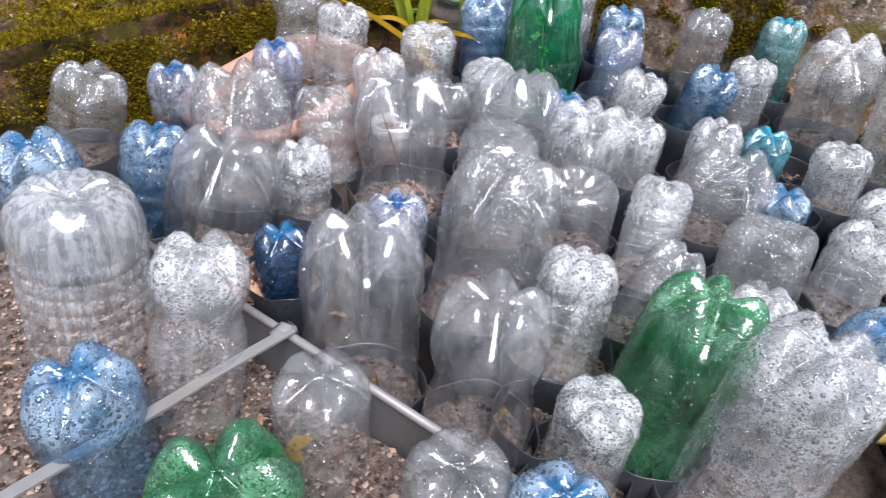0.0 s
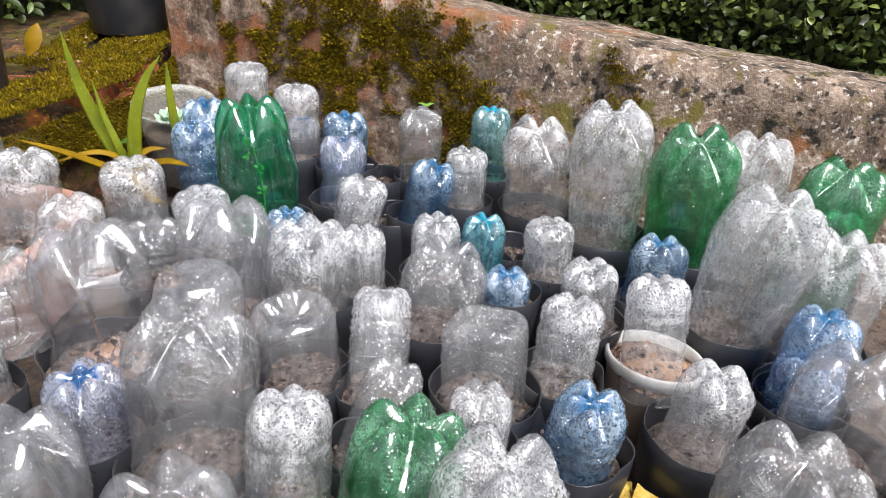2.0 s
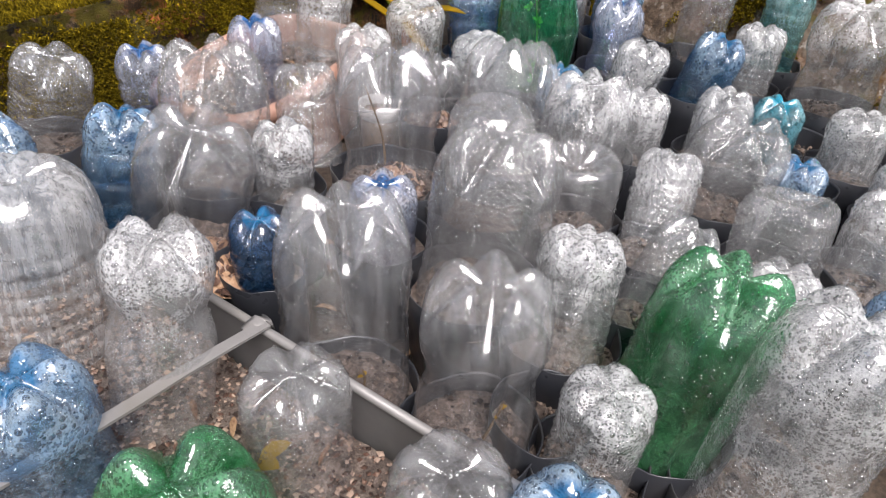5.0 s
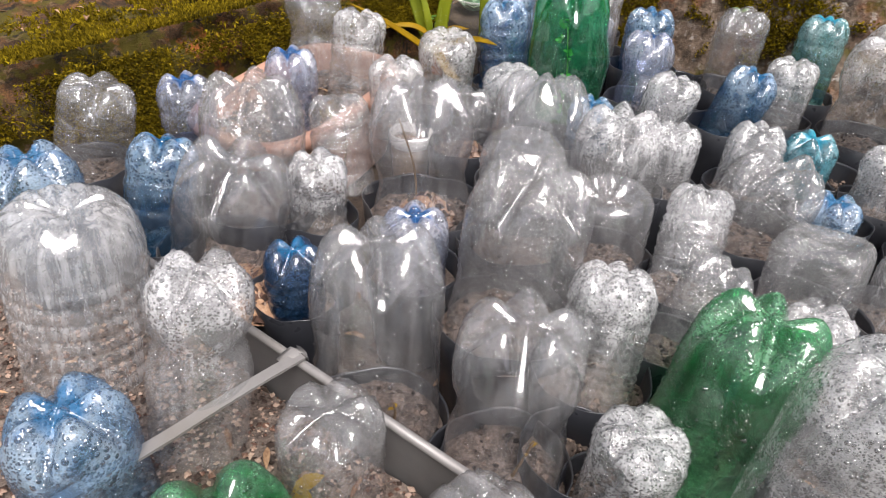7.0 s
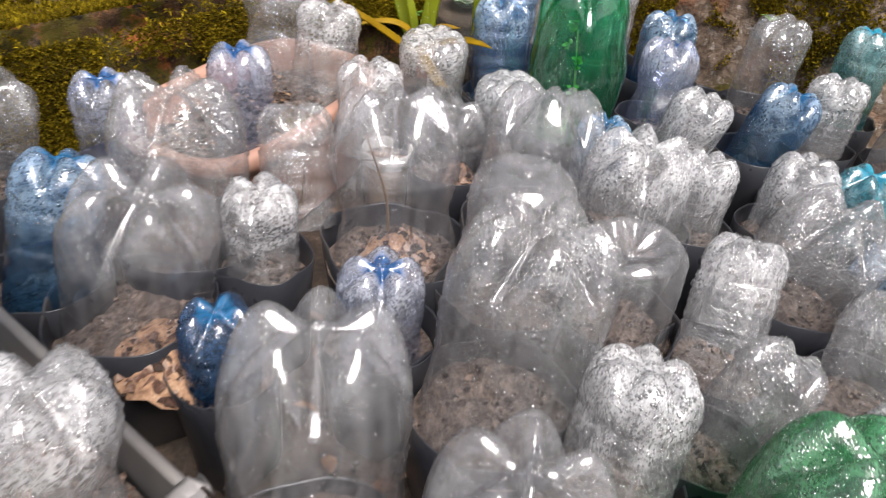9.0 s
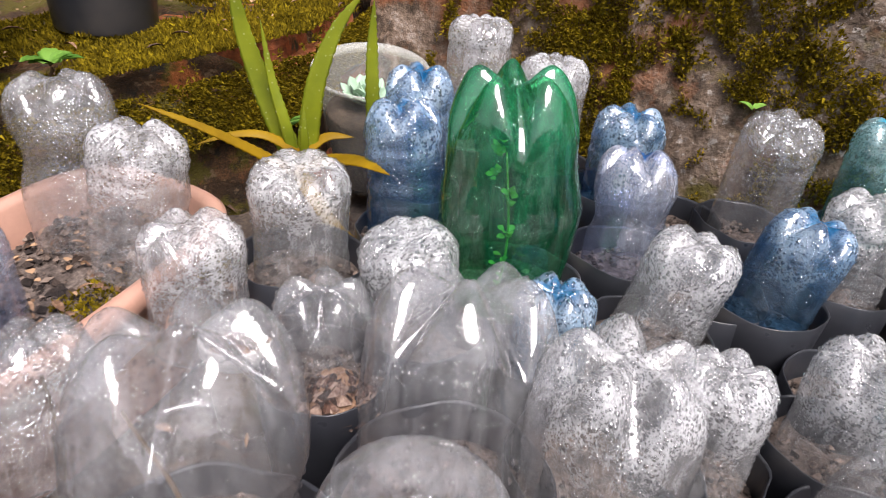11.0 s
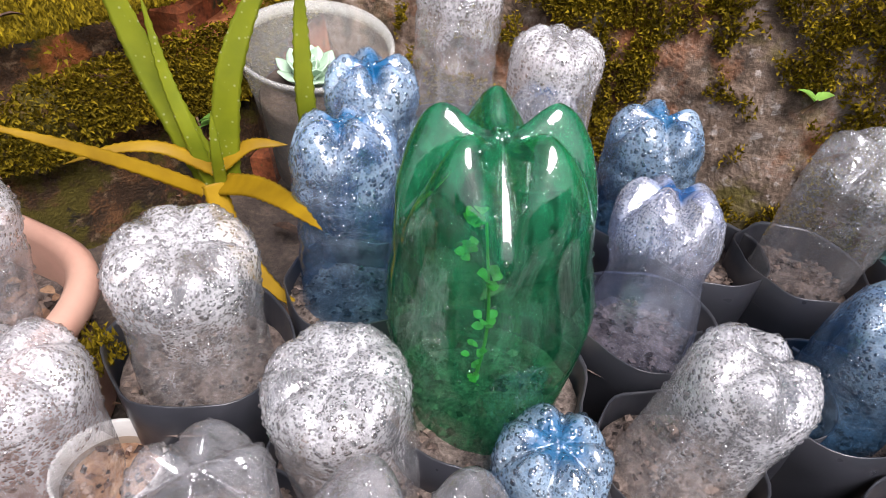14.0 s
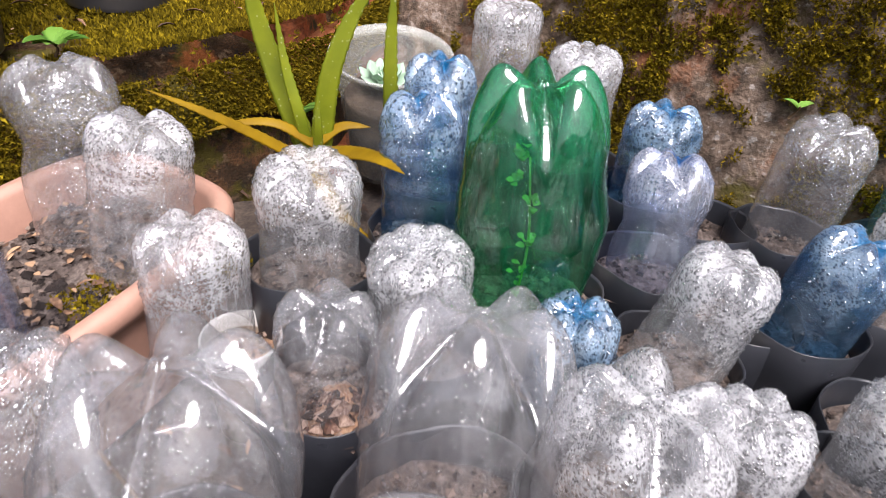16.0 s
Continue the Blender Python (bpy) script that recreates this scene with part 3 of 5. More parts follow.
def axis_pose(top, foot):
    """Stands a thing whose z axis points up at its top point, leaning to the line foot-top."""
    z = (Vector(top) - Vector(foot)).normalized()
    return Matrix.Translation(top) @ Vector((0, 0, 1)).rotation_difference(z).to_matrix().to_4x4()


count_of = [100]


def bottle(top, foot, r, style, plastic, label, lobes=5, beads=200, cap=1.0, face=0.0, category="bottle", group="cut plastic bottles over the pots"):
    """A plastic bottle cut open and set upside down over its plant."""
    count_of[0] += 1
    seed = count_of[0]
    length = (Vector(top) - Vector(foot)).length + 0.006
    g = bottle_grid(r, length, style, lobes, seed, cap, face=face)
    nu, nv = g.shape[:2]
    lip = g[-1] * np.array((0.988, 0.988, 1)) + np.array((0, 0, 0.002))
    v = np.vstack([g.reshape(-1, 3), lip])
    faces = [f[::-1] for f in grid_faces(nu + 1, nv, True)]
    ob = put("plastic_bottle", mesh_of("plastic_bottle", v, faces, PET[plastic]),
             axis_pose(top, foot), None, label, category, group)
    if beads:
        bv, bf = bead_mesh(g, int(beads * 2.2), seed)
        put("condensation", mesh_of("condensation", bv, bf, BEAD), None, ob, "clear beads of condensation", kind="stuff")
    return ob


def crumbs(rs, n, spread, size, z, flat=0.7):
    """Loose irregular grains: n small lumps over a disc (radius) or a function giving places."""
    verts, faces = [], []
    base = np.array([(1, 0, 0), (-1, 0, 0), (0, 1, 0), (0, -1, 0), (0, 0, 1), (0, 0, -1)], float)
    tri = [(0, 2, 4), (2, 1, 4), (1, 3, 4), (3, 0, 4), (2, 0, 5), (1, 2, 5), (3, 1, 5), (0, 3, 5)]
    for k in range(n):
        if callable(spread):
            x, y = spread(rs)
        else:
            a, q = rs.rand() * 6.283, spread * math.sqrt(rs.rand())
            x, y = q * math.cos(a), q * math.sin(a)
        s = size * (0.4 + rs.rand() ** 2 * 1.2)
        zz = z(x, y) if callable(z) else z
        b = base * (0.6 + 0.6 * rs.rand(6, 1)) * s * np.array((1, 0.6 + 0.5 * rs.rand(), flat))
        t = rs.rand() * 6.283
        c, d = math.cos(t), math.sin(t)
        b = np.stack([b[:, 0] * c - b[:, 1] * d + x, b[:, 0] * d + b[:, 1] * c + y, b[:, 2] + zz], 1)
        o = len(verts)
        verts += [tuple(p) for p in b]
        faces += [(o + i, o + j, o + m) for i, j, m in tri]
    return verts, faces


def disc_soil(r, seed, rough=0.006):
    v, rings, seg = [], 7, 30
    for i in range(rings):
        q = r * (i + 0.02) / (rings - 1 + 0.02)
        for j in range(seg):
            a = 6.2832 * j / seg
            x, y = q * math.cos(a), q * math.sin(a)
            v.append((x, y, rough * (noise.noise((x * 60 + seed, y * 60, 1.0)) + 0.6 * noise.noise((x * 170, y * 170 + seed, 3.0))) + 0.004 * (1 - q / r)))
    return v, grid_faces(rings, seg, True)


def pot(x, y, r, soil, kind="bag", rim=0.02, label="", lean=(0, 0), depth=0.085, dirt=None, grains=170):
    """A planting pot with its soil: bag (soft black sleeve) or hard (white moulded pot)."""
    count_of[0] += 1
    seed = count_of[0]
    h = depth + rim
    bottom = soil - depth
    if kind == "bag":
        r, rim = r * 1.07, rim + 0.004
        h = depth + rim
        prof = [(r * 0.80, 0.0), (r * 0.84, 0.01), (r * 0.90, h * 0.4), (r * 0.97, h * 0.75), (r * 1.0, h), (r * 0.985, h + 0.0006), (r * 0.965, h - 0.002), (r * 0.93, h * 0.7), (r * 0.86, h * 0.4)]
        v, f = lathe(prof, 44, 0.12, seed)
        mat, name, cat = BLACK_BAG, "planting_bag", "plant pot"
    else:
        prof = [(r * 0.72, 0.0), (r * 0.76, 0.003), (r * 0.93, h - 0.014), (r * 0.94, h - 0.012), (r * 0.99, h - 0.011), (r * 1.0, h - 0.001), (r * 0.985, h), (r * 0.95, h - 0.001), (r * 0.93, h - 0.012), (r * 0.84, h * 0.5)]
        v, f = lathe(prof, 48, 0.012, seed)
        mat, name, cat = POTSIDE, "plastic_pot", "plant pot"
    me = mesh_of(name, v, f, mat)
    m = pose(x, y, bottom, lean[1], lean[0], 0)
    ob = put(name, me, m, None, label or "soft black plastic nursery bag filled with soil", cat, "planting pots")
    if kind != "bag":
        rv, rf = lathe([(r * 0.935, h - 0.016), (r * 0.965, h - 0.013), (r * 1.005, h - 0.011), (r * 1.015, h - 0.001), (r * 0.99, h + 0.0015), (r * 0.94, h), (r * 0.92, h - 0.012)], 48)
        put("rim", mesh_of("rim", rv, rf, WHITE_POT), None, ob, "cloudy white rim")
    dirt = dirt or SOIL
    sv, sf = disc_soil(r * (0.93 if kind == "bag" else 0.9), seed)
    put("soil", mesh_of("soil", sv, sf, dirt), pose(0, 0, depth), ob, "crumbly brown potting soil")
    rs = np.random.RandomState(seed)
    cv, cf = crumbs(rs, grains, r * 0.86, 0.0028, depth + 0.003)
    put("loose_soil", mesh_of("loose_soil", cv, cf, CRUMB if dirt is SOIL else GRAVEL, smooth=False), None, ob, "loose grains of soil and bark", kind="stuff")
    return ob


def ribbon_leaf(length, width, thick, curl, twist=0.0, n=14, keel=0.35, teeth=0.0, tip=1.0):
    """A thick pointed leaf along +z that bends towards +y; teeth along both margins."""
    v, ring = [], 8
    p, ang = Vector((0, 0, 0)), 0.0
    for i in range(n + 1):
        t = i / n
        w = width * (1 - t ** (1.6 * tip)) * (0.75 + 0.25 * math.sin(math.pi * min(1, t * 1.5))) + 0.0006
        h = thick * (1 - 0.8 * t) + 0.0004
        c, s = math.cos(ang), math.sin(ang)
        for j in range(ring):
            a = 2 * math.pi * j / ring
            sx = math.copysign(abs(math.cos(a)) ** 0.8, math.cos(a)) * w / 2
            if teeth and j in (0, ring // 2) and i % 2 and i < n:
                sx *= 1 + teeth
            sy = math.sin(a) * h / 2 - keel * (1 - (2 * sx / (w + 1e-6)) ** 2) * h
            tw = twist * t
            sx, sy = sx * math.cos(tw) - sy * math.sin(tw), sx * math.sin(tw) + sy * math.cos(tw)
            v.append((sx, p.y + sy * c, p.z - sy * s))
        ang += curl / n
        p = p + Vector((0, math.sin(ang), math.cos(ang))) * (length / n)
    return v, grid_faces(n + 1, ring, True) + [tuple(range(n * ring, (n + 1) * ring))]


def small_leaves(rs, items):
    """Flat little oval leaves with a folded midrib: items of (place, direction, normal-ish, length, width)."""
    verts, faces = [], []
    for p, d, up, ln, wd in items:
        d = np.array(d, float)
        d /= np.linalg.norm(d)
        s = np.cross(d, up)
        s /= np.linalg.norm(s) + 1e-9
        u = np.cross(s, d)
        p = np.array(p, float)
        o = len(verts)
        for t, w, b in ((0, 0.05, 0), (0.28, 0.42, 0.05), (0.6, 0.5, 0.04), (0.85, 0.3, -0.02), (1.0, 0.03, -0.08)):
            for e in (-1, 0, 1):
                verts.append(tuple(p + d * ln * t + s * wd * w * e + u * ln * (b + (0.10 * abs(e)) * w * 2)))
        for i in range(4):
            for j in range(2):
                q = o + i * 3 + j
                faces.append((q, q + 1, q + 4, q + 3))
    return verts, faces


def tube(points, radii, seg=8, bump=0.0, seed=0):
    v = []
    pts = [Vector(p) for p in points]
    for i, p in enumerate(pts):
        d = (pts[min(i + 1, len(pts) - 1)] - pts[max(i - 1, 0)]).normalized()
        e = d.orthogonal().normalized()
        f = d.cross(e)
        for j in range(seg):
            a = 6.2832 * j / seg
            r = radii[i] * (1 + bump * noise.noise((4 * math.cos(a) + seed, 4 * math.sin(a), i * 0.9)))
            v.append(tuple(p + (e * math.cos(a) + f * math.sin(a)) * r))
    n = len(pts)
    return v, grid_faces(n, seg, True) + [tuple(range(seg)), tuple(range((n - 1) * seg, n * seg))]


def spline(ctrl, n):
    """Points along a smooth line through the given ones."""
    c = [Vector(p) for p in ctrl]
    c = [2 * c[0] - c[1]] + c + [2 * c[-1] - c[-2]]
    out = []
    for k in range(n):
        t = k / (n - 1) * (len(c) - 3)
        i = min(int(t), len(c) - 4)
        t -= i
        a, b, d, e = c[i:i + 4]
        out.append(0.5 * ((2 * b) + (d - a) * t + (2 * a - 5 * b + 4 * d - e) * t * t + (3 * b - a - 3 * d + e) * t ** 3))
    return out


def tufts(rs, places, normals, blade=0.009):
    """Moss: little sprays of narrow blades on the given places."""
    v, f = [], []
    for p, n in zip(places, normals):
        for k in range(4):
            d = n + (rs.rand(3) - 0.5) * 1.5
            d /= np.linalg.norm(d)
            s = np.cross(d, rs.rand(3) - 0.5)
            s /= np.linalg.norm(s) + 1e-9
            ln = blade * (0.5 + rs.rand())
            q = p + (rs.rand(3) - 0.5) * blade * 0.9
            o = len(v)
            v += [tuple(q - s * ln * 0.26), tuple(q + s * ln * 0.26), tuple(q + d * ln)]
            f.append((o, o + 1, o + 2))
    return v, f


# ---- ground, ledge, wall ----
N = 90
gx = np.concatenate([[-60, -20, -6, -2.5], np.linspace(-1.2, 1.6, N), [3, 7, 20, 60]])
gy = np.concatenate([[-60, -20, -6, -2], np.linspace(-0.8, 1.6, N), [3, 7, 20, 60]])
gv = []
for yy in gy:
    for xx in gx:
        gv.append((xx, yy, ground_z(yy) + 0.012 * noise.noise((xx * 9, yy * 9, 0.0)) + 0.006 * noise.noise((xx * 35, yy * 35, 4.0)) - 0.004))
put("ground", mesh_of("ground", gv, grid_faces(len(gy), len(gx)), EARTH), None, None, "dark damp earth between the pots", "ground", "", "structure")

rs = np.random.RandomState(3)
items = []
for k in range(550):
    x, y = -0.5 + rs.rand() * 1.5, 0.1 + rs.rand() * 1.1
    a = rs.rand() * 6.283
    items.append(((x, y, ground_z(y) + 0.004 + 0.006 * rs.rand()), (math.cos(a), math.sin(a), (rs.rand() - 0.5) * 0.6), (0.2 * rs.rand(), 0, 1), 0.01 + 0.02 * rs.rand(), 0.003 + 0.01 * rs.rand()))
lv, lf = small_leaves(rs, items)
put("leaf_litter", mesh_of("leaf_litter", lv, lf, LITTER), None, None, "brown dead leaves and twigs on the damp earth", "leaf litter", "", "stuff")

# Mossy brick ledge: runs from the near left to the corner, climbing gently.
LEDGE = Matrix.Translation((-0.72, 0.594, 0.165)) @ pose(0, 0, 0, 0, 0, 39.6) @ pose(0, 0, 0, 0, -6.2, 0)
ledge_len = 1.12


def cut_back(x):
    """How far the ledge's front turns away towards its end."""
    return 0.69 * max(0.0, x - 0.87)


nu, prof = 200, [(0.0, -0.30), (0.0, -0.22), (0.0, -0.15), (0.0, -0.10), (0.003, -0.07), (0.008, -0.045), (0.018, -0.022), (0.035, -0.008), (0.055, 0.0), (0.08, 0.004), (0.15, 0.004), (0.25, 0.008), (0.4, 0.012), (0.6, 0.02), (0.62, -0.25)]
lv = []
for i in range(nu):
    x = ledge_len * i / (nu - 1)
    for y, z in prof:
        d = 0.012 * noise.noise((x * 12, y * 12, z * 12)) + 0.007 * noise.noise((x * 40, y * 40, z * 40)) + 0.003 * noise.noise((x * 110, y * 110, z * 110))
        lv.append((x, min(y + cut_back(x), max(y, 0.6)) + 0.012 - d, z - 0.012 + d))
ledge = put("wall_west", mesh_of("wall_west", lv, grid_faces(nu, len(prof)), OLDLEDGE), LEDGE, None, "low old brick ledge overgrown with moss", "brick ledge", "", "structure")


def brick_mesh(l, d, h, seed):
    bm = bmesh.new()
    bmesh.ops.create_cube(bm, size=1.0)
    bmesh.ops.scale(bm, vec=(l, d, h), verts=bm.verts)
    bmesh.ops.bevel(bm, geom=list(bm.edges), offset=0.005, segments=1, affect="EDGES")
    for v in bm.verts:
        n = noise.noise_vector(v.co * 25 + Vector((seed, 0, 0)))
        v.co += n * 0.004
    me = bpy.data.meshes.new("brick")
    bm.to_mesh(me)
    bm.free()
    me.materials.append(BRICK)
    return me


brick_kinds = [brick_mesh(0.185, 0.09, 0.05, s) for s in (1, 2, 3)]
top_kinds = [brick_mesh(0.09, 0.19, 0.05, s) for s in (4, 5, 6)]
for course in range(3):
    for k in range(6):
        x = 0.10 + 0.2 * k + (0.1 if course % 2 else 0)
        if x < ledge_len - 0.08 and (course, k) in ((0, 4), (1, 4), (2, 4)):
            put("brick", brick_kinds[(k + course) % 3], pose(x + 0.02, 0.050 + cut_back(x + 0.02) + 0.004 * ((k * 7 + course) % 3), -0.05 - 0.064 * course, 0, 0, 34 + (k % 3 - 1) * 0.7), ledge)
for k in range(11):
    x = 0.06 + 0.0945 * k
    if k in (8, 9):
        put("brick", top_kinds[k % 3], pose(x, 0.118 + cut_back(x) + 0.006 * (k % 2), -0.034 + 0.003 * (k % 3), (k % 3 - 1) * 1.2, 0, 34 + (k % 4 - 1.5)), ledge)

# moss over the ledge
rs = np.random.RandomState(5)
P, Nn = [], []
L3 = np.array(LEDGE.to_3x3())
L0 = np.array(LEDGE.translation)
while len(P) < 60000:
    x = rs.rand() * ledge_len
    if rs.rand() < 0.66:
        q, n = (x, -0.006, -0.015 - 0.19 * rs.rand()), (0, -1, 0.3)
    else:
        q, n = (x, 0.0 + 0.26 * rs.rand() ** 1.5, 0.008), (0, -0.2, 1)
    m = noise.noise((x * 7, q[1] * 9, q[2] * 11)) + 0.5 * noise.noise((x * 22, q[1] * 22, q[2] * 22))
    if x > 0.45 and q[2] < -0.075 - 0.05 * noise.noise((x * 9, 2.0, 0.0)):
        continue
    bare = 0.25 if (0.42 < x < 0.52 and q[2] < -0.01) or (x > 0.62 and q[2] < -0.10) or (x < 0.42 and q[2] > 0 and q[1] > 0.05) else -0.3
    if m + 0.5 * (rs.rand() - 0.5) < bare + 0.12:
        continue
    P.append(L0 + L3 @ (np.array(q) + np.array((0, cut_back(x), 0))))
    Nn.append(L3 @ np.array(n))
for k in range(330):
    x = rs.rand() * ledge_len
    q = np.array((x, 0.004, -0.16 * rs.rand()) if rs.rand() < 0.6 else (x, 0.01 + 0.2 * rs.rand(), 0.004))
    if noise.noise((x * 7, q[1] * 9, q[2] * 11)) < -0.05 or (x > 0.8 and q[2] < -0.03) or (x > 0.45 and q[2] < -0.075):
        continue
    rad = 0.006 + 0.012 * rs.rand()
    for i in range(int(130000 * rad * rad)):
        d = rs.randn(3)
        d[1], d[2] = (-abs(d[1]), d[2]) if q[2] < 0 else (d[1], abs(d[2]))
        d /= np.linalg.norm(d)
        P.append(L0 + L3 @ (q + np.array((0, cut_back(x), 0)) + d * rad * np.array((1.2, 0.8, 0.8))))
        Nn.append(L3 @ d)
tv, tf = tufts(rs, P, Nn, 0.0044)
put("moss", mesh_of("moss", tv, tf, MOSS, smooth=False), None, None, "yellow-green moss growing over the old brick ledge", "moss", "", "stuff")

# Rough concrete wall at the back, its top falling to the east.
WALL = Matrix.Translation((0.118 - 0.25 * 0.8266, 1.286 + 0.25 * 0.5629, 0.0)) @ pose(0, 0, 0, 0, 0, -34.25)
wall_len, nu = 3.2, 260


def wall_top(s):
    return 0.450 - 0.0865 * s + 0.06 * max(0, 0.5 - s) + (0.012 * noise.noise((s * 6, 0, 0)))


prof = [(-0.035, 0.0)] + [(-0.03 + 0.03 * k / 12, k / 12) for k in range(1, 12)] + [(0.004, 0.975), (0.022, 0.998), (0.06, 1.0), (0.12, 0.99), (0.2, 0.985), (0.26, 0.97), (0.28, 0.8), (0.28, 0.0)]
wv = []
for i in range(nu):
    s = 0.12 + (wall_len - 0.12) * i / (nu - 1)
    zt = wall_top(s)
    for y, t in prof:
        z = -0.05 + (zt + 0.05) * t
        d = 0.016 * noise.noise((s * 7, y * 7, z * 7)) + 0.007 * noise.noise((s * 26, y * 26, z * 26)) + 0.003 * noise.noise((s * 80, y * 80, z * 80))
        wv.append((s, y - d, z + 0.5 * d))
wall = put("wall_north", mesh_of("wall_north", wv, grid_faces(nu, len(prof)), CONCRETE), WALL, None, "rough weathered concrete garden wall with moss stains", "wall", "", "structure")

# Unseen plain walls, added behind the camera to darken low reflections in the bottles.
for nm, m, l in (("wall_south", pose(0, -1.75, -0.1), 5.2), ("wall_east", pose(2.7, -1.05, -0.1, 0, 0, 90), 1.2)):
    wv = [(x, y, z) for x in np.linspace(-l / 2, l / 2, 12) for y, z in ((0.1, 0), (0.1, 1.0), (0.07, 1.05), (-0.07, 1.05), (-0.1, 1.0), (-0.1, 0))]
    put(nm, mesh_of(nm, wv, grid_faces(12, 6, True), UNSEEN_WALL, smooth=False), m, None, "unseen plain wall added to darken low reflections", "wall", "", "structure")

P, Nn = [], []
W3, W0 = np.array(WALL.to_3x3()), np.array(WALL.translation)
rs = np.random.RandomState(8)
while len(P) < 16000:
    s = 0.22 + rs.rand() * 0.75
    z = 0.10 + 0.3 * rs.rand()
    if z > wall_top(s) - 0.012:
        continue
    m = 0.7 * noise.noise((s * 8, 3.0, z * 8)) + 0.9 * noise.noise((s * 30, 5.0, z * 30))
    lim = 0.10
    if 0.30 < s < 0.64 and z > 0.25:
        lim = -0.15 + 2.0 * abs(s - 0.47)
    elif s > 0.70:
        lim = 0.42
    elif z > 0.22:
        lim = 0.30
    if m + 0.5 * (rs.rand() - 0.5) < lim:
        continue
    P.append(W0 + W3 @ np.array((s, -0.03 + 0.03 * z / 0.4 - 0.004, z)))
    Nn.append(W3 @ np.array((0, -1, 0.35)))
for k in range(150):
    s, z = 0.32 + 0.30 * rs.rand(), 0.27 + 0.15 * rs.rand()
    if k > 105:
        s, z = 0.60 + 0.14 * rs.rand(), 0.22 + 0.12 * rs.rand()
    if z > wall_top(s) + 0.004 or noise.noise((s * 9, 1.0, z * 9)) < -0.15:
        continue
    rad = 0.008 + 0.018 * rs.rand()
    for q in range(int(16000 * rad * rad * 10)):
        d = rs.randn(3)
        d[1] = -abs(d[1])
        d /= np.linalg.norm(d)
        P.append(W0 + W3 @ (np.array((s, -0.004, z)) + d * rad * np.array((1, 0.75, 1.1))))
        Nn.append(W3 @ (d + np.array((0, 0, 0.4))))
tv, tf = tufts(rs, P, Nn, 0.0046)
put("moss", mesh_of("moss", tv, tf, MOSS, smooth=False), None, None, "dark olive moss cushions on the concrete wall", "moss", "", "stuff")

# ---- hedge behind the wall ----
rs = np.random.RandomState(11)
# near-black backing sheet: the shade deep in the hedge is put into its colour
hv = []
hu, hw = 60, 14
for i in range(hu):
    s = 0.55 + 2.7 * i / (hu - 1)
    for j in range(hw):
        t = j / (hw - 1)
        y, z = 0.34 - 0.02 * math.sin(t * 3.0), wall_top(s) - 0.12 + 0.75 * t
        d = 0.05 * noise.noise((s * 5, t * 6, 2.0)) + 0.03 * noise.noise((s * 14, t * 14, 2.0))
        hv.append((s, y + d + 0.06, z))
items = []
for k in range(21000):
    s = 0.5 + 2.2 * rs.rand()
    z = wall_top(s) - 0.03 + 0.5 * rs.rand()
    y = 0.23 + 0.09 * rs.rand() + 0.05 * noise.noise((s * 6, z * 6, 1.0))
    p = W0 + W3 @ np.array((s, y, z))
    d = W3 @ np.array((rs.rand() - 0.5, -0.6 * rs.rand() - 0.1, rs.rand() - 0.25))
    items.append((p, d, W3 @ np.array((0.3 * (rs.rand() - 0.5), -0.7, 0.7)), 0.014 + 0.010 * rs.rand(), 0.009 + 0.006 * rs.rand()))
hedge = tagged(new("hedge"), "dense clipped hedge of small glossy leaves with white flowers", "hedge")
hedge.location = WALL.translation
inv = Matrix.Translation(-WALL.translation)
lv, lf = small_leaves(rs, items)
put("leaves", mesh_of("leaves", lv, lf, HEDGE), inv, hedge, "small glossy dark green leaves", kind="stuff")
put("undergrowth", mesh_of("undergrowth", hv, grid_faces(hu, hw), SHADE), inv @ WALL, hedge, "dark sheet painted as the shade inside the hedge")
items = []
for k in range(26):
    s, z = 0.6 + 1.3 * rs.rand(), 0.03 + 0.22 * rs.rand()
    p = W0 + W3 @ np.array((s, 0.215, wall_top(s) + z))
    for q in range(5):
        a = 6.283 * q / 5
        items.append((p, W3 @ np.array((math.cos(a), -0.3, math.sin(a))), W3 @ np.array((0, -1, 0.2)), 0.008, 0.006))
lv, lf = small_leaves(rs, items)
put("flowers", mesh_of("flowers", lv, lf, PETAL), inv, hedge, "small white five-petalled flowers", kind="stuff")

# ---- dark shrub behind the ledge ----
rs = np.random.RandomState(17)
shrub = tagged(new("shrub"), "dark leafy shrub growing behind the mossy ledge", "shrub")
shrub.matrix_basis = LEDGE
# backing sheet coloured dark in place of the shade within the shrub
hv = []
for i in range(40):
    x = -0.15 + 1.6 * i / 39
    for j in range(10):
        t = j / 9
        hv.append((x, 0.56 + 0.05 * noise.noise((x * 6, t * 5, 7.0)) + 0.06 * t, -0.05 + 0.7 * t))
put("undergrowth", mesh_of("undergrowth", hv, grid_faces(40, 10), SHADE), None, shrub, "dark sheet painted as the shade inside the shrub")
items = []
for k in range(7000):
    x, z = -0.12 + 1.55 * rs.rand(), 0.02 + 0.55 * rs.rand()
    y = 0.50 + 0.09 * rs.rand() + 0.07 * noise.noise((x * 7, z * 7, 1.0))
    items.append(((x, y, z), (rs.rand() - 0.5, -0.6 * rs.rand() - 0.1, rs.rand() - 0.4), (0.3 * (rs.rand() - 0.5), -0.7, 0.7), 0.018 + 0.014 * rs.rand(), 0.010 + 0.008 * rs.rand()))
lv, lf = small_leaves(rs, items)
put("leaves", mesh_of("leaves", lv, lf, HEDGE), None, shrub, "glossy dark green leaves", kind="stuff")

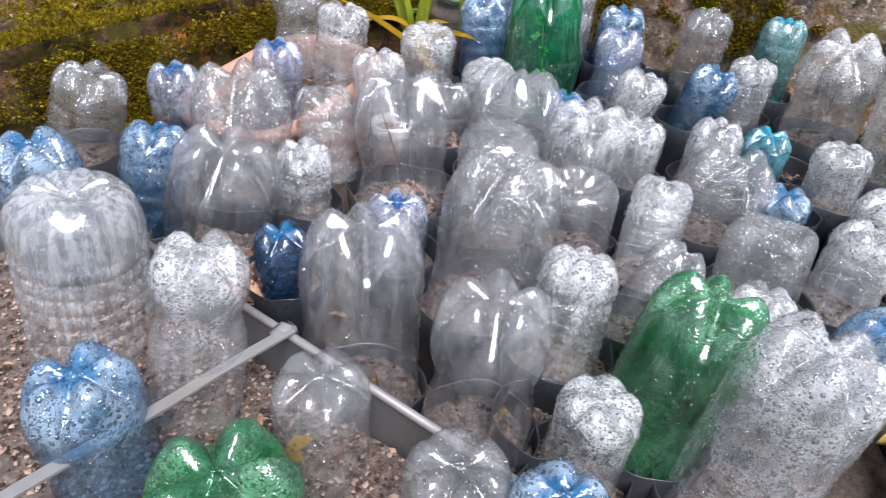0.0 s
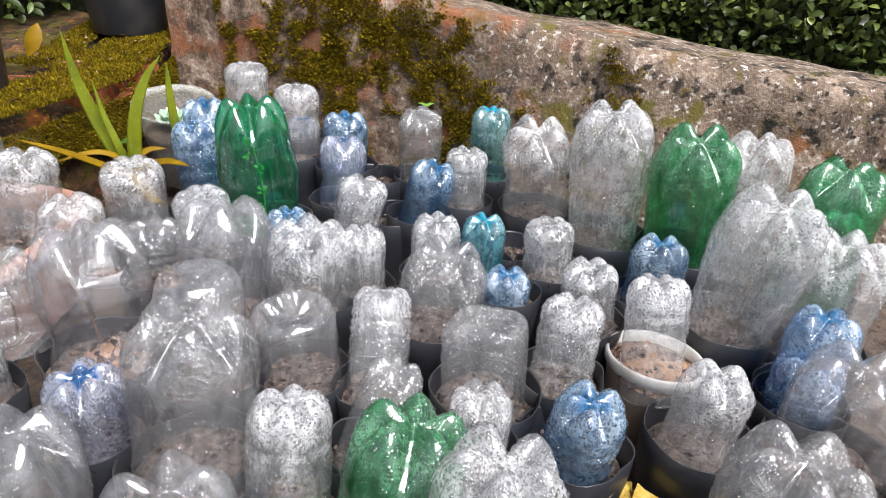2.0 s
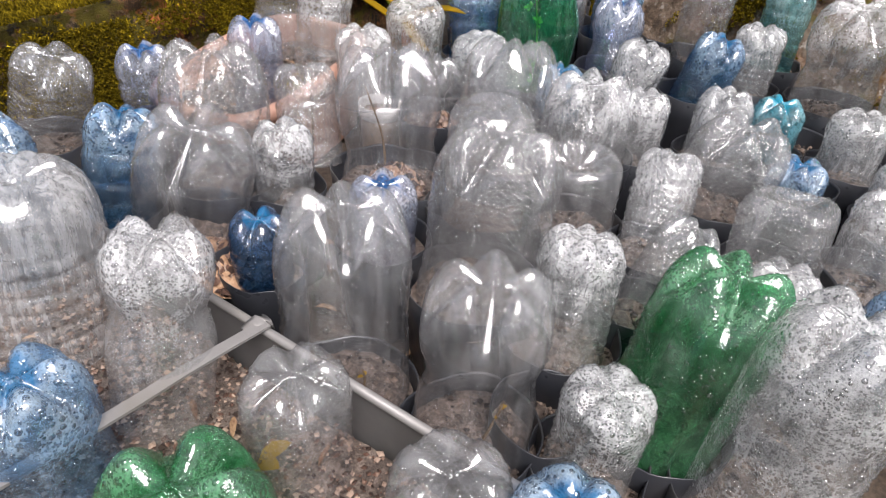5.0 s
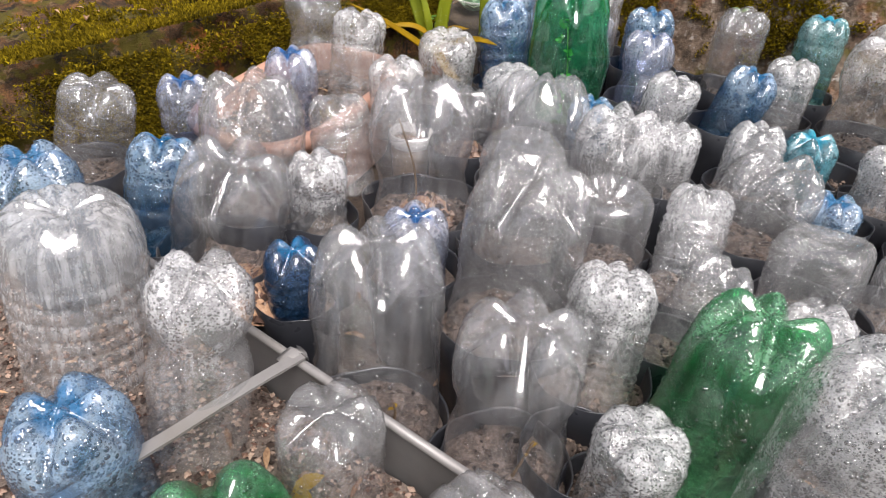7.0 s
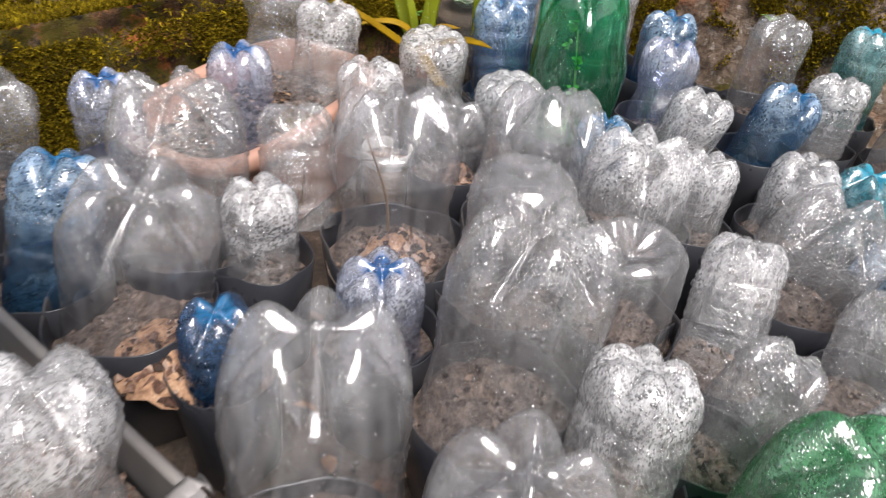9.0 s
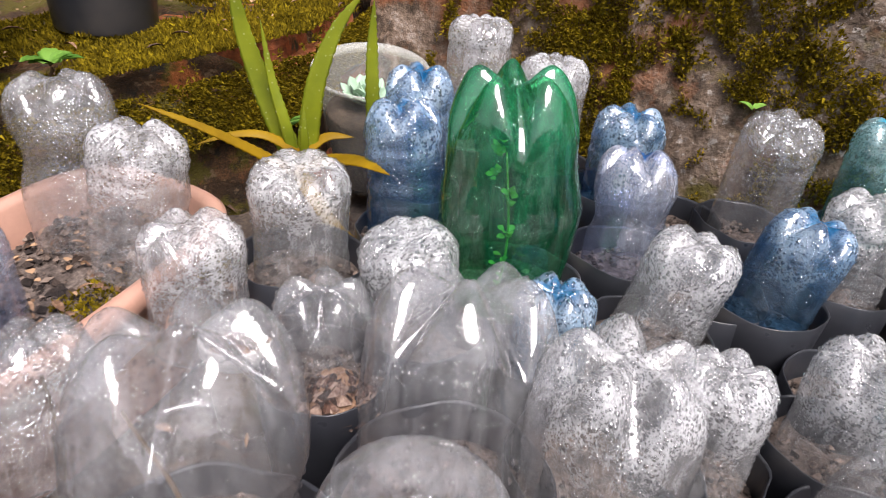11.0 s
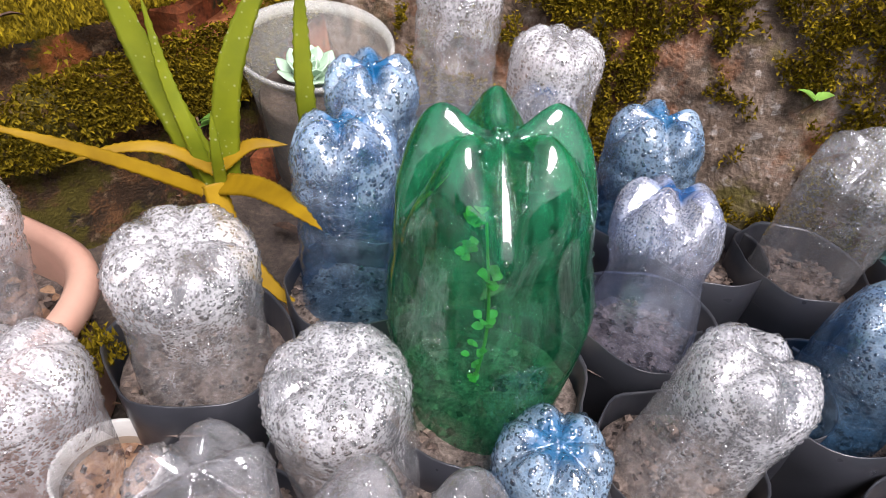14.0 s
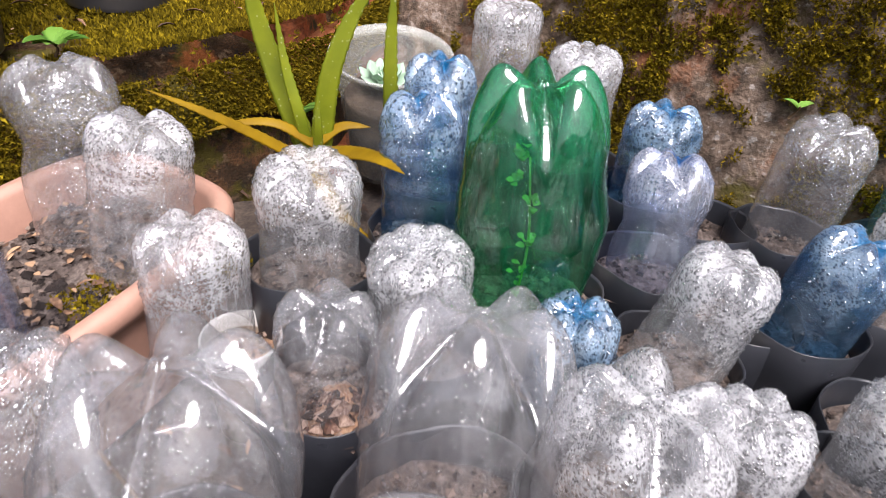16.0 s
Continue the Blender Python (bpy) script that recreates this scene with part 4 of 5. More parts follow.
# ---- aluminium tray with gravel ----
tray = tagged(new("metal_tray"), "weathered aluminium tray holding gravel and bottles", "tray")
TRAY = Matrix.Translation((-0.126, 0.357, 0.0)) @ pose(0, 0, 0, 0, 0, -35.5)
tray.matrix_basis = TRAY
RIM = 0.160


def bar(l, d, h, metal=ALU):
    bm = bmesh.new()
    bmesh.ops.create_cube(bm, size=1.0)
    bmesh.ops.scale(bm, vec=(l, d, h), verts=bm.verts)
    bmesh.ops.subdivide_edges(bm, edges=[e for e in bm.edges if abs((e.verts[0].co - e.verts[1].co).x) > l * 0.5], cuts=12)
    for v in bm.verts:
        v.co.y += 0.0015 * noise.noise((v.co.x * 14, l, 0))
        v.co.z += 0.0010 * noise.noise((v.co.x * 18, 2 * l, 3))
    me = bpy.data.meshes.new("bar")
    bm.to_mesh(me)
    bm.free()
    me.materials.append(metal)
    return me


put("side_panel", bar(0.62, 0.003, 0.15, DULL_ALU), pose(0.0, 0.0, RIM - 0.075), tray)
bm = bmesh.new()
bmesh.ops.create_cone(bm, cap_ends=True, segments=14, radius1=0.0032, radius2=0.0032, depth=0.62)
me = bpy.data.meshes.new("rolled_rim")
bm.to_mesh(me)
bm.free()
me.polygons.foreach_set("use_smooth", [len(p.vertices) == 4 for p in me.polygons])
me.materials.append(ALU)
put("rolled_rim", me, pose(0.0, -0.001, RIM - 0.002, 0, 90, 0), tray)
put("side_panel", bar(0.62, 0.003, 0.15, DULL_ALU), pose(0.0, -0.34, RIM - 0.075), tray)
put("end_panel", bar(0.34, 0.003, 0.15, DULL_ALU), pose(-0.31, -0.17, RIM - 0.075, 0, 0, 90), tray)
put("end_panel", bar(0.34, 0.003, 0.15, DULL_ALU), pose(0.31, -0.17, RIM - 0.075, 0, 0, 90), tray)
put("strap", bar(0.40, 0.0085, 0.002), pose(-0.011, -0.198, RIM + 0.004, 0, 0, 84), tray, "flat grey strap across the tray")
v, f = tube([(0.0, -0.012, 0.0025), (0.0, -0.006, 0.0045), (0.0, 0.0, 0.0058), (0.0, 0.005, 0.0035), (0.0, 0.0065, -0.004)], [0.0014] * 5, 6)
v = [(x * 4.2, y, z) for x, y, z in v]
put("clip", mesh_of("clip", v, f, ALU), pose(0.005, 0.0, RIM - 0.001, 0, 0, -6), tray, "bent metal tab hooked over the rim")
gv = []
for i in range(40):
    for j in range(26):
        x, y = -0.305 + 0.61 * i / 39, -0.335 + 0.33 * j / 25
        gv.append((x, y, 0.112 + 0.006 * noise.noise((x * 30, y * 30, 0)) + 0.003 * noise.noise((x * 90, y * 90, 0))))
put("gravel_bed", mesh_of("gravel_bed", gv, grid_faces(40, 26), SOIL), None, tray, "reddish brown gritty soil")
rs = np.random.RandomState(21)
cv, cf = crumbs(rs, 13000, lambda q: (-0.29 + 0.58 * q.rand(), -0.33 + 0.325 * q.rand()), 0.0021, lambda x, y: 0.114 + 0.006 * noise.noise((x * 30, y * 30, 0)))
put("gravel", mesh_of("gravel", cv, cf, GRAVEL, smooth=False), None, tray, "small brown and grey stone chips", kind="stuff")
items = []
for k in range(60):
    a = rs.rand() * 6.283
    items.append(((-0.29 + 0.58 * rs.rand(), -0.33 + 0.32 * rs.rand(), 0.119), (math.cos(a), math.sin(a), 0.1), (0, 0.1, 1), 0.006 + 0.014 * rs.rand(), 0.002 + 0.003 * rs.rand()))
lv, lf = small_leaves(rs, items)
put("leaf_litter", mesh_of("leaf_litter", lv, lf, LITTER), TRAY, None, "bits of dry leaf and bark on the gravel", "leaf litter", "", "stuff")

# ---- faded terracotta-coloured trough ----
def rounded_ring(hx, hy, rad, z, seg=48):
    out = []
    for j in range(seg):
        a = 6.2832 * j / seg
        c, s = math.cos(a), math.sin(a)
        out.append((math.copysign(abs(c) ** 0.55, c) * hx, math.copysign(abs(s) ** 0.55, s) * hy, z))
    return out


TROUGH = pose(-0.2115, 0.84, 0.042, 7, 0, -29)
prof = [(0.074, 0.118, 0.0), (0.083, 0.126, 0.08), (0.085, 0.128, 0.098), (0.092, 0.134, 0.1), (0.096, 0.138, 0.108), (0.096, 0.138, 0.116), (0.092, 0.134, 0.121), (0.085, 0.128, 0.121), (0.080, 0.124, 0.115), (0.078, 0.120, 0.07)]
tv = []
for hx, hy, z in prof:
    tv += rounded_ring(hx, hy, 0, z)
trough = put("planter_trough", mesh_of("planter_trough", tv, grid_faces(len(prof), 48, True), PINK), TROUGH, None, "faded terracotta-coloured plastic trough full of soil", "planter")
sv = []
for i in range(12):
    for p in rounded_ring(0.079 * (i + 0.02) / 11, 0.121 * (i + 0.02) / 11, 0, 0):
        sv.append((p[0], p[1], 0.085 + 0.008 * noise.noise((p[0] * 40, p[1] * 40, 0))))
put("soil", mesh_of("soil", sv, grid_faces(12, 48, True), SOIL), None, trough, "dark soil strewn with bark and leaves")
rs = np.random.RandomState(23)
cv, cf = crumbs(rs, 900, lambda q: (0.15 * (q.rand() - 0.5), 0.22 * (q.rand() - 0.5)), 0.004, 0.088)
put("loose_soil", mesh_of("loose_soil", cv, cf, CRUMB, smooth=False), None, trough, "loose crumbs of soil and bark", kind="stuff")
items = []
for k in range(190):
    a = rs.rand() * 6.283
    items.append(((0.145 * (rs.rand() - 0.5), 0.22 * (rs.rand() - 0.5), 0.091 + 0.008 * rs.rand()), (math.cos(a), math.sin(a), 0.5 * (rs.rand() - 0.5)), (0.2, 0.1, 1), 0.004 + 0.010 * rs.rand() ** 2, 0.002 + 0.005 * rs.rand()))
lv, lf = small_leaves(rs, items)
put("leaf_litter", mesh_of("leaf_litter", lv, lf, LITTER), TROUGH, None, "brown and orange leaf scraps on the trough soil", "leaf litter", "", "stuff")
P = [TROUGH @ Vector((0.02 + 0.05 * rs.rand(), -0.01 + 0.04 * rs.rand(), 0.092)) for k in range(160)] + [TROUGH @ Vector((0.085 + 0.02 * rs.rand(), 0.07 + 0.03 * rs.rand(), 0.085 + 0.02 * rs.rand())) for k in range(250)]
tv, tf = tufts(rs, [np.array(p) for p in P], [np.array((0, -0.2, 1.0))] * len(P), 0.0038)
put("moss", mesh_of("moss", tv, tf, MOSS, smooth=False), None, None, "cushions of moss in and beside the trough", "moss", "", "stuff")

# ---- bottles ----
bottle((-0.271, 0.390, 0.249), (-0.283, 0.382, 0.114), 0.0448, "jug", "cloudy", "wide ribbed clear bottle upturned on the gravel tray", beads=150)
bottle((-0.222, 0.264, 0.209), (-0.222, 0.264, 0.114), 0.0334, "petal", "lightblue", "light blue bottle with a deep blue base on gravel", beads=250, cap=0.9)
bottle((-0.168, 0.341, 0.246), (-0.183, 0.323, 0.114), 0.0322, "waist", "wet", "waisted clear bottle fogged with drops on gravel", beads=350, cap=0.8)
bottle((-0.126, 0.208, 0.206), (-0.126, 0.208, 0.114), 0.0449, "petal", "green", "bright green soft drink bottle upturned on gravel", beads=120, cap=0.95)
bottle((-0.084, 0.277, 0.203), (-0.084, 0.277, 0.114), 0.0309, "petal", "clear", "short clear bottle with a scalloped base on gravel", lobes=6, beads=220, cap=0.7)
bottle((-0.000, 0.224, 0.197), (-0.000, 0.224, 0.062), 0.0322, "petal", "clear", "short clear bottle with large lobes beside the tray", lobes=6, beads=220, cap=0.7)
bottle((0.052, 0.198, 0.211), (0.052, 0.198, 0.060), 0.0288, "petal", "lightblue", "short pale blue bottle beside the tray", lobes=6, beads=250, cap=0.75)
bottle((-0.070, 0.400, 0.238), (-0.069, 0.359, 0.076), 0.0467, "petal", "clear", "large clear soft drink bottle with five lobes", beads=260)
bottle((-0.051, 0.522, 0.177), (-0.051, 0.522, 0.092), 0.0313, "petal", "violet", "small violet-blue bottle behind a large clear one", beads=250, cap=0.8)
bottle((-0.152, 0.480, 0.162), (-0.152, 0.480, 0.088), 0.0259, "groove", "navy", "small deep blue bottle beside the tray", beads=120, cap=0.8)
bottle((0.027, 0.339, 0.225), (0.023, 0.327, 0.073), 0.0423, "waist", "clear", "large clear waisted bottle with deep lobes", beads=200)
bottle((0.103, 0.301, 0.169), (0.101, 0.302, 0.070), 0.0299, "petal", "wet", "short clear bottle white with condensation", lobes=6, beads=500, cap=0.65)
bottle((0.189, 0.357, 0.223), (0.160, 0.337, 0.074), 0.0442, "petal", "green", "large leaning green bottle covered in drops", beads=700, face=0.6)
bottle((0.225, 0.289, 0.244), (0.208, 0.279, 0.068), 0.0447, "petal", "beaded", "large leaning clear bottle covered in water drops", beads=900)
bottle((0.110, 0.437, 0.189), (0.100, 0.408, 0.081), 0.0339, "ring", "wet", "small ringed clear bottle fogged with drops", lobes=6, beads=320, cap=0.75)
bottle((0.206, 0.458, 0.185), (0.167, 0.442, 0.084), 0.0264, "ring", "misty", "small leaning ringed clear bottle", beads=200, cap=0.8)
bottle((0.267, 0.419, 0.173), (0.267, 0.419, 0.082), 0.0277, "petal", "wet", "small fogged clear bottle behind a green one", lobes=6, beads=280, cap=0.75)
bottle((0.043, 0.477, 0.254), (0.033, 0.468, 0.087), 0.0513, "petal", "misty", "tall large clear bottle misted with fine drops", beads=420, face=0.5)
bottle((0.045, 0.581, 0.227), (0.045, 0.581, 0.098), 0.0398, "dome", "clear", "clear round-topped bottle with a smooth base", beads=60)
bottle((0.125, 0.557, 0.189), (0.134, 0.558, 0.096), 0.0402, "flat", "clear", "clear bottle with a flat ribbed base", beads=90)
bottle((0.219, 0.573, 0.191), (0.200, 0.522, 0.092), 0.0303, "ring", "wet", "slim ringed clear bottle fogged white on top", lobes=6, beads=260, cap=0.75)
bottle((0.305, 0.506, 0.186), (0.301, 0.483, 0.088), 0.0395, "square", "misty", "square clear bottle with a diamond-shaped base", lobes=4, beads=60)
bottle((0.298, 0.594, 0.215), (0.286, 0.604, 0.100), 0.0480, "petal", "misty", "large clear bottle fogged with fine drops", beads=420)
bottle((0.314, 0.691, 0.205), (0.314, 0.691, 0.109), 0.0306, "petal", "wet", "small fogged clear bottle behind a large one", lobes=6, beads=260, cap=0.75)
bottle((0.159, 0.674, 0.220), (0.159, 0.674, 0.107), 0.0476, "petal", "wet", "large clear bottle whitened by condensation", beads=500)
bottle((0.220, 0.680, 0.204), (0.220, 0.680, 0.108), 0.0278, "petal", "wet", "small clear bottle fogged white", lobes=6, beads=260, cap=0.8)
bottle((0.250, 0.792, 0.219), (0.228, 0.792, 0.120), 0.0316, "petal", "wet", "small leaning clear bottle with a white fogged top", lobes=6, beads=420, cap=0.6)
bottle((0.076, 0.704, 0.245), (0.068, 0.658, 0.106), 0.0523, "petal", "clear", "large clear bottle with five smooth lobes", beads=200, face=0.62)
bottle((0.045, 0.787, 0.217), (0.058, 0.797, 0.120), 0.0337, "petal", "wet", "small clear bottle with a domed fogged top", lobes=8, beads=420, cap=0.45)
bottle((-0.005, 0.751, 0.202), (-0.005, 0.751, 0.115), 0.0310, "ring", "clear", "small clear bottle with a crumpled base", beads=200, cap=0.8)
bottle((-0.057, 0.656, 0.248), (-0.047, 0.620, 0.102), 0.0535, "waist", "clear", "large clear waisted bottle over a dry stem", beads=140)
bottle((-0.091, 0.790, 0.220), (-0.091, 0.790, 0.134), 0.0332, "petal", "wet", "small clear bottle fogged at the top", lobes=6, beads=320, cap=0.6)
bottle((-0.145, 0.691, 0.212), (-0.135, 0.658, 0.118), 0.0330, "groove", "misty", "slim clear bottle with dusty lower walls", lobes=6, beads=200, cap=0.75)
bottle((-0.215, 0.610, 0.256), (-0.215, 0.610, 0.101), 0.0499, "petal", "misty", "large clear bottle misted with fine drops", beads=500)
bottle((-0.201, 0.518, 0.227), (-0.231, 0.527, 0.093), 0.0507, "petal", "clear", "large clear bottle over a small pot of pale soil", beads=180)
bottle((-0.147, 0.577, 0.196), (-0.152, 0.585, 0.099), 0.0285, "groove", "wet", "small clear bottle fogged white on top", beads=320, cap=0.75)
bottle((-0.290, 0.584, 0.204), (-0.303, 0.545, 0.095), 0.0323, "groove", "blue", "slim light blue bottle with a deep blue base", beads=220, cap=0.8)
bottle((-0.316, 0.707, 0.215), (-0.316, 0.707, 0.111), 0.0299, "groove", "violet", "small bluish bottle with a dark blue base", beads=200, cap=0.8)
bottle((-0.376, 0.653, 0.225), (-0.419, 0.658, 0.106), 0.0366, "ring", "misty", "small clear bottle with wrinkled walls", beads=220, cap=0.75)
bottle((-0.339, 0.463, 0.245), (-0.339, 0.463, 0.086), 0.0327, "groove", "lightblue", "light blue bottle with crumpled walls", beads=250, cap=0.8)
bottle((-0.206, 0.744, 0.239), (-0.206, 0.744, 0.127), 0.0291, "petal", "violet", "small violet-tinted bottle with a blue base", beads=120, cap=0.75)
bottle((-0.211, 0.907, 0.274), (-0.205, 0.893, 0.153), 0.0366, "waist", "misty", "tall waisted clear bottle in the terracotta trough", beads=260, cap=0.75)
bottle((-0.142, 0.868, 0.252), (-0.154, 0.861, 0.146), 0.0340, "groove", "wet", "clear bottle with a fogged top in the trough", lobes=6, beads=320, cap=0.65)
bottle((-0.030, 0.850, 0.236), (-0.032, 0.863, 0.126), 0.0367, "petal", "wet", "clear bottle with a domed beaded top", lobes=8, beads=420, cap=0.5)
bottle((0.043, 0.944, 0.258), (0.051, 0.920, 0.132), 0.0330, "groove", "lightblue", "slim blue water bottle beaded with drops", beads=420, cap=0.75)
bottle((0.059, 0.990, 0.274), (0.059, 0.990, 0.139), 0.0311, "groove", "lightblue", "blue water bottle leaning beside a milky cup", beads=320, cap=0.75)
bottle((0.112, 0.832, 0.316), (0.125, 0.832, 0.138), 0.0525, "pear", "darkgreen", "large dark green bottle over a leafy seedling", beads=120)
bottle((0.196, 1.056, 0.275), (0.196, 1.056, 0.146), 0.0353, "petal", "wet", "small clear bottle with beaded scalloped top", lobes=8, beads=320, cap=0.55)
bottle((0.125, 1.100, 0.300), (0.125, 1.100, 0.150), 0.0340, "groove", "wet", "slim clear bottle standing by the wall", lobes=8, beads=320, cap=0.5)
bottle((0.262, 0.995, 0.246), (0.262, 0.995, 0.140), 0.0347, "groove", "blue", "small blue bottle with a deep blue base", beads=220, cap=0.75)
bottle((0.243, 0.915, 0.237), (0.237, 0.884, 0.128), 0.0344, "waist", "violet", "pale violet-blue bottle with a waist", beads=200, cap=0.85)
bottle((0.212, 1.119, 0.205), (0.212, 1.119, 0.152), 0.0300, "groove", "violet", "small pale bluish bottle behind the green one", lobes=6, beads=160, cap=0.75)
bottle((0.354, 0.903, 0.270), (0.371, 0.939, 0.134), 0.0322, "ring", "misty", "leaning clear bottle with twisted rings", lobes=6, beads=260, cap=0.6)
bottle((0.411, 0.848, 0.231), (0.411, 0.848, 0.125), 0.0307, "ring", "wet", "small ringed clear bottle fogged on top", lobes=6, beads=260, cap=0.65)
bottle((0.358, 0.828, 0.221), (0.336, 0.828, 0.120), 0.0328, "petal", "blue", "leaning blue bottle with a deep blue base", beads=100, cap=0.8)
bottle((0.486, 0.943, 0.262), (0.486, 0.943, 0.134), 0.0313, "groove", "paleteal", "small pale teal bottle against the wall", lobes=6, beads=220, cap=0.7)
bottle((0.382, 0.700, 0.195), (0.382, 0.700, 0.110), 0.0283, "petal", "teal", "small teal bottle with a bright base", beads=200, cap=0.8)
bottle((0.146, 0.766, 0.195), (0.146, 0.766, 0.117), 0.0277, "petal", "blue", "short blue bottle with a lobed beaded base", lobes=6, beads=320, cap=0.8)
bottle((0.480, 0.779, 0.285), (0.518, 0.819, 0.122), 0.0484, "waist", "wet", "large fogged clear bottle with fluted walls", beads=350)
bottle((0.557, 0.719, 0.325), (0.584, 0.735, 0.114), 0.0532, "taper", "beaded", "tall large clear bottle by the wall", beads=320)
bottle((0.616, 0.626, 0.315), (0.669, 0.669, 0.107), 0.0531, "taper", "green", "large green bottle leaning beside clear ones", beads=260)
bottle((0.706, 0.620, 0.312), (0.706, 0.620, 0.102), 0.0435, "petal", "beaded", "large clear bottle behind the green one", beads=200)
bottle((0.602, 0.474, 0.298), (0.628, 0.520, 0.092), 0.0533, "taper", "beaded", "tall leaning large clear bottle over a dry stem", beads=420)
bottle((0.455, 0.665, 0.198), (0.459, 0.663, 0.106), 0.0313, "petal", "wet", "short clear bottle with a beaded top", lobes=7, beads=320, cap=0.6)
bottle((0.385, 0.627, 0.158), (0.385, 0.627, 0.103), 0.0296, "petal", "lightblue", "short light blue bottle with a blue base", beads=220, cap=0.8)
bottle((0.459, 0.570, 0.189), (0.467, 0.570, 0.097), 0.0320, "petal", "wet", "short clear bottle fogged with drops", lobes=6, beads=300, cap=0.65)
bottle((0.573, 0.595, 0.195), (0.573, 0.595, 0.100), 0.0351, "petal", "lightblue", "light blue bottle with a vivid blue base", beads=220, cap=0.8)
bottle((0.494, 0.498, 0.209), (0.489, 0.467, 0.087), 0.0325, "groove", "wet", "slim clear bottle standing in a white pot", lobes=6, beads=340, cap=0.7)
bottle((0.403, 0.506, 0.191), (0.389, 0.490, 0.089), 0.0324, "groove", "wet", "small leaning clear bottle with a fogged top", lobes=6, beads=340, cap=0.65)
bottle((0.357, 0.385, 0.173), (0.358, 0.399, 0.080), 0.0327, "groove", "lightblue", "leaning light blue bottle with a vivid blue base", beads=340, cap=0.8)
bottle((0.492, 0.384, 0.176), (0.484, 0.387, 0.079), 0.0332, "petal", "wet", "dented clear bottle leaning in a black pot", lobes=4, beads=220, cap=0.8)
bottle((0.633, 0.407, 0.201), (0.633, 0.407, 0.081), 0.0330, "petal", "lightblue", "small light blue bottle with a vivid blue base", beads=250, cap=0.8)
bottle((0.613, 0.393, 0.162), (0.616, 0.392, 0.079), 0.0330, "groove", "lightblue", "leaning light blue bottle with grooved walls", beads=250, cap=0.8)
bottle((0.588, 0.328, 0.212), (0.588, 0.328, 0.073), 0.0520, "petal", "clear", "large clear bottle with soft dents", beads=260)
bottle((0.451, 0.261, 0.210), (0.451, 0.261, 0.066), 0.0520, "petal", "misty", "large clear bottle with four broad lobes", beads=420)
bottle((0.709, 0.468, 0.248), (0.709, 0.468, 0.087), 0.0500, "petal", "wet", "large clear bottle dotted with drops", beads=320)
bottle((0.781, 0.550, 0.296), (0.781, 0.550, 0.095), 0.0500, "petal", "green", "large green bottle leaning by the wall", beads=160)
bottle((0.902, 0.623, 0.188), (0.902, 0.623, 0.102), 0.0320, "petal", "paleteal", "small bottle with a bright teal base", beads=160, cap=0.8)

# ---- the pots under them ----
pot(-0.000, 0.224, 0.042, 0.066, rim=0.014)
pot(0.052, 0.198, 0.038, 0.064, rim=0.017)
pot(-0.069, 0.359, 0.052, 0.080, rim=0.012)
pot(-0.051, 0.522, 0.041, 0.096, rim=0.015)
pot(-0.152, 0.480, 0.034, 0.092, rim=0.012)
pot(0.023, 0.327, 0.047, 0.077, rim=0.014)
pot(0.101, 0.302, 0.039, 0.074, rim=0.015)
pot(0.160, 0.337, 0.050, 0.078, rim=0.019)
pot(0.208, 0.279, 0.050, 0.072, rim=0.019)
pot(0.100, 0.408, 0.045, 0.085, rim=0.021)
pot(0.167, 0.442, 0.035, 0.088, rim=0.022)
pot(0.267, 0.419, 0.037, 0.086, rim=0.022)
pot(0.033, 0.468, 0.057, 0.091, rim=0.015)
pot(0.045, 0.581, 0.053, 0.102, rim=0.014)
pot(0.134, 0.558, 0.045, 0.100, rim=0.015)
pot(0.200, 0.522, 0.040, 0.096, rim=0.014)
pot(0.301, 0.483, 0.052, 0.092, rim=0.022)
pot(0.286, 0.604, 0.054, 0.104, rim=0.021)
pot(0.314, 0.691, 0.040, 0.113, rim=0.017)
pot(0.159, 0.674, 0.053, 0.111, rim=0.019)
pot(0.220, 0.680, 0.037, 0.112, rim=0.019)
pot(0.228, 0.792, 0.042, 0.124, rim=0.015)
pot(0.068, 0.658, 0.059, 0.110, rim=0.022)
pot(0.058, 0.797, 0.044, 0.124, rim=0.012)
pot(-0.005, 0.751, 0.041, 0.119, rim=0.014)
pot(-0.047, 0.620, 0.060, 0.106, rim=0.017)
pot(-0.215, 0.610, 0.056, 0.105, rim=0.017)
pot(-0.231, 0.527, 0.057, 0.097, rim=0.019)
pot(-0.152, 0.585, 0.038, 0.103, rim=0.021)
pot(-0.303, 0.545, 0.043, 0.099, rim=0.019)
pot(-0.316, 0.707, 0.040, 0.115, rim=0.012)
pot(-0.419, 0.658, 0.048, 0.110, rim=0.014)
pot(-0.339, 0.463, 0.043, 0.090, rim=0.015)
pot(-0.032, 0.863, 0.048, 0.130, rim=0.019)
pot(0.051, 0.920, 0.044, 0.136, rim=0.012)
pot(0.059, 0.990, 0.041, 0.143, rim=0.014)
pot(0.125, 0.832, 0.056, 0.142, rim=0.010)
pot(0.196, 1.056, 0.047, 0.150, rim=0.014)
pot(0.125, 1.100, 0.045, 0.154, rim=0.015)
pot(0.262, 0.995, 0.046, 0.144, rim=0.017)
pot(0.237, 0.884, 0.045, 0.132, rim=0.019)
pot(0.212, 1.119, 0.040, 0.156, rim=0.017)
pot(0.371, 0.939, 0.043, 0.138, rim=0.019)
pot(0.411, 0.848, 0.040, 0.129, rim=0.021)
pot(0.336, 0.828, 0.043, 0.124, rim=0.021)
pot(0.486, 0.943, 0.041, 0.138, rim=0.012)
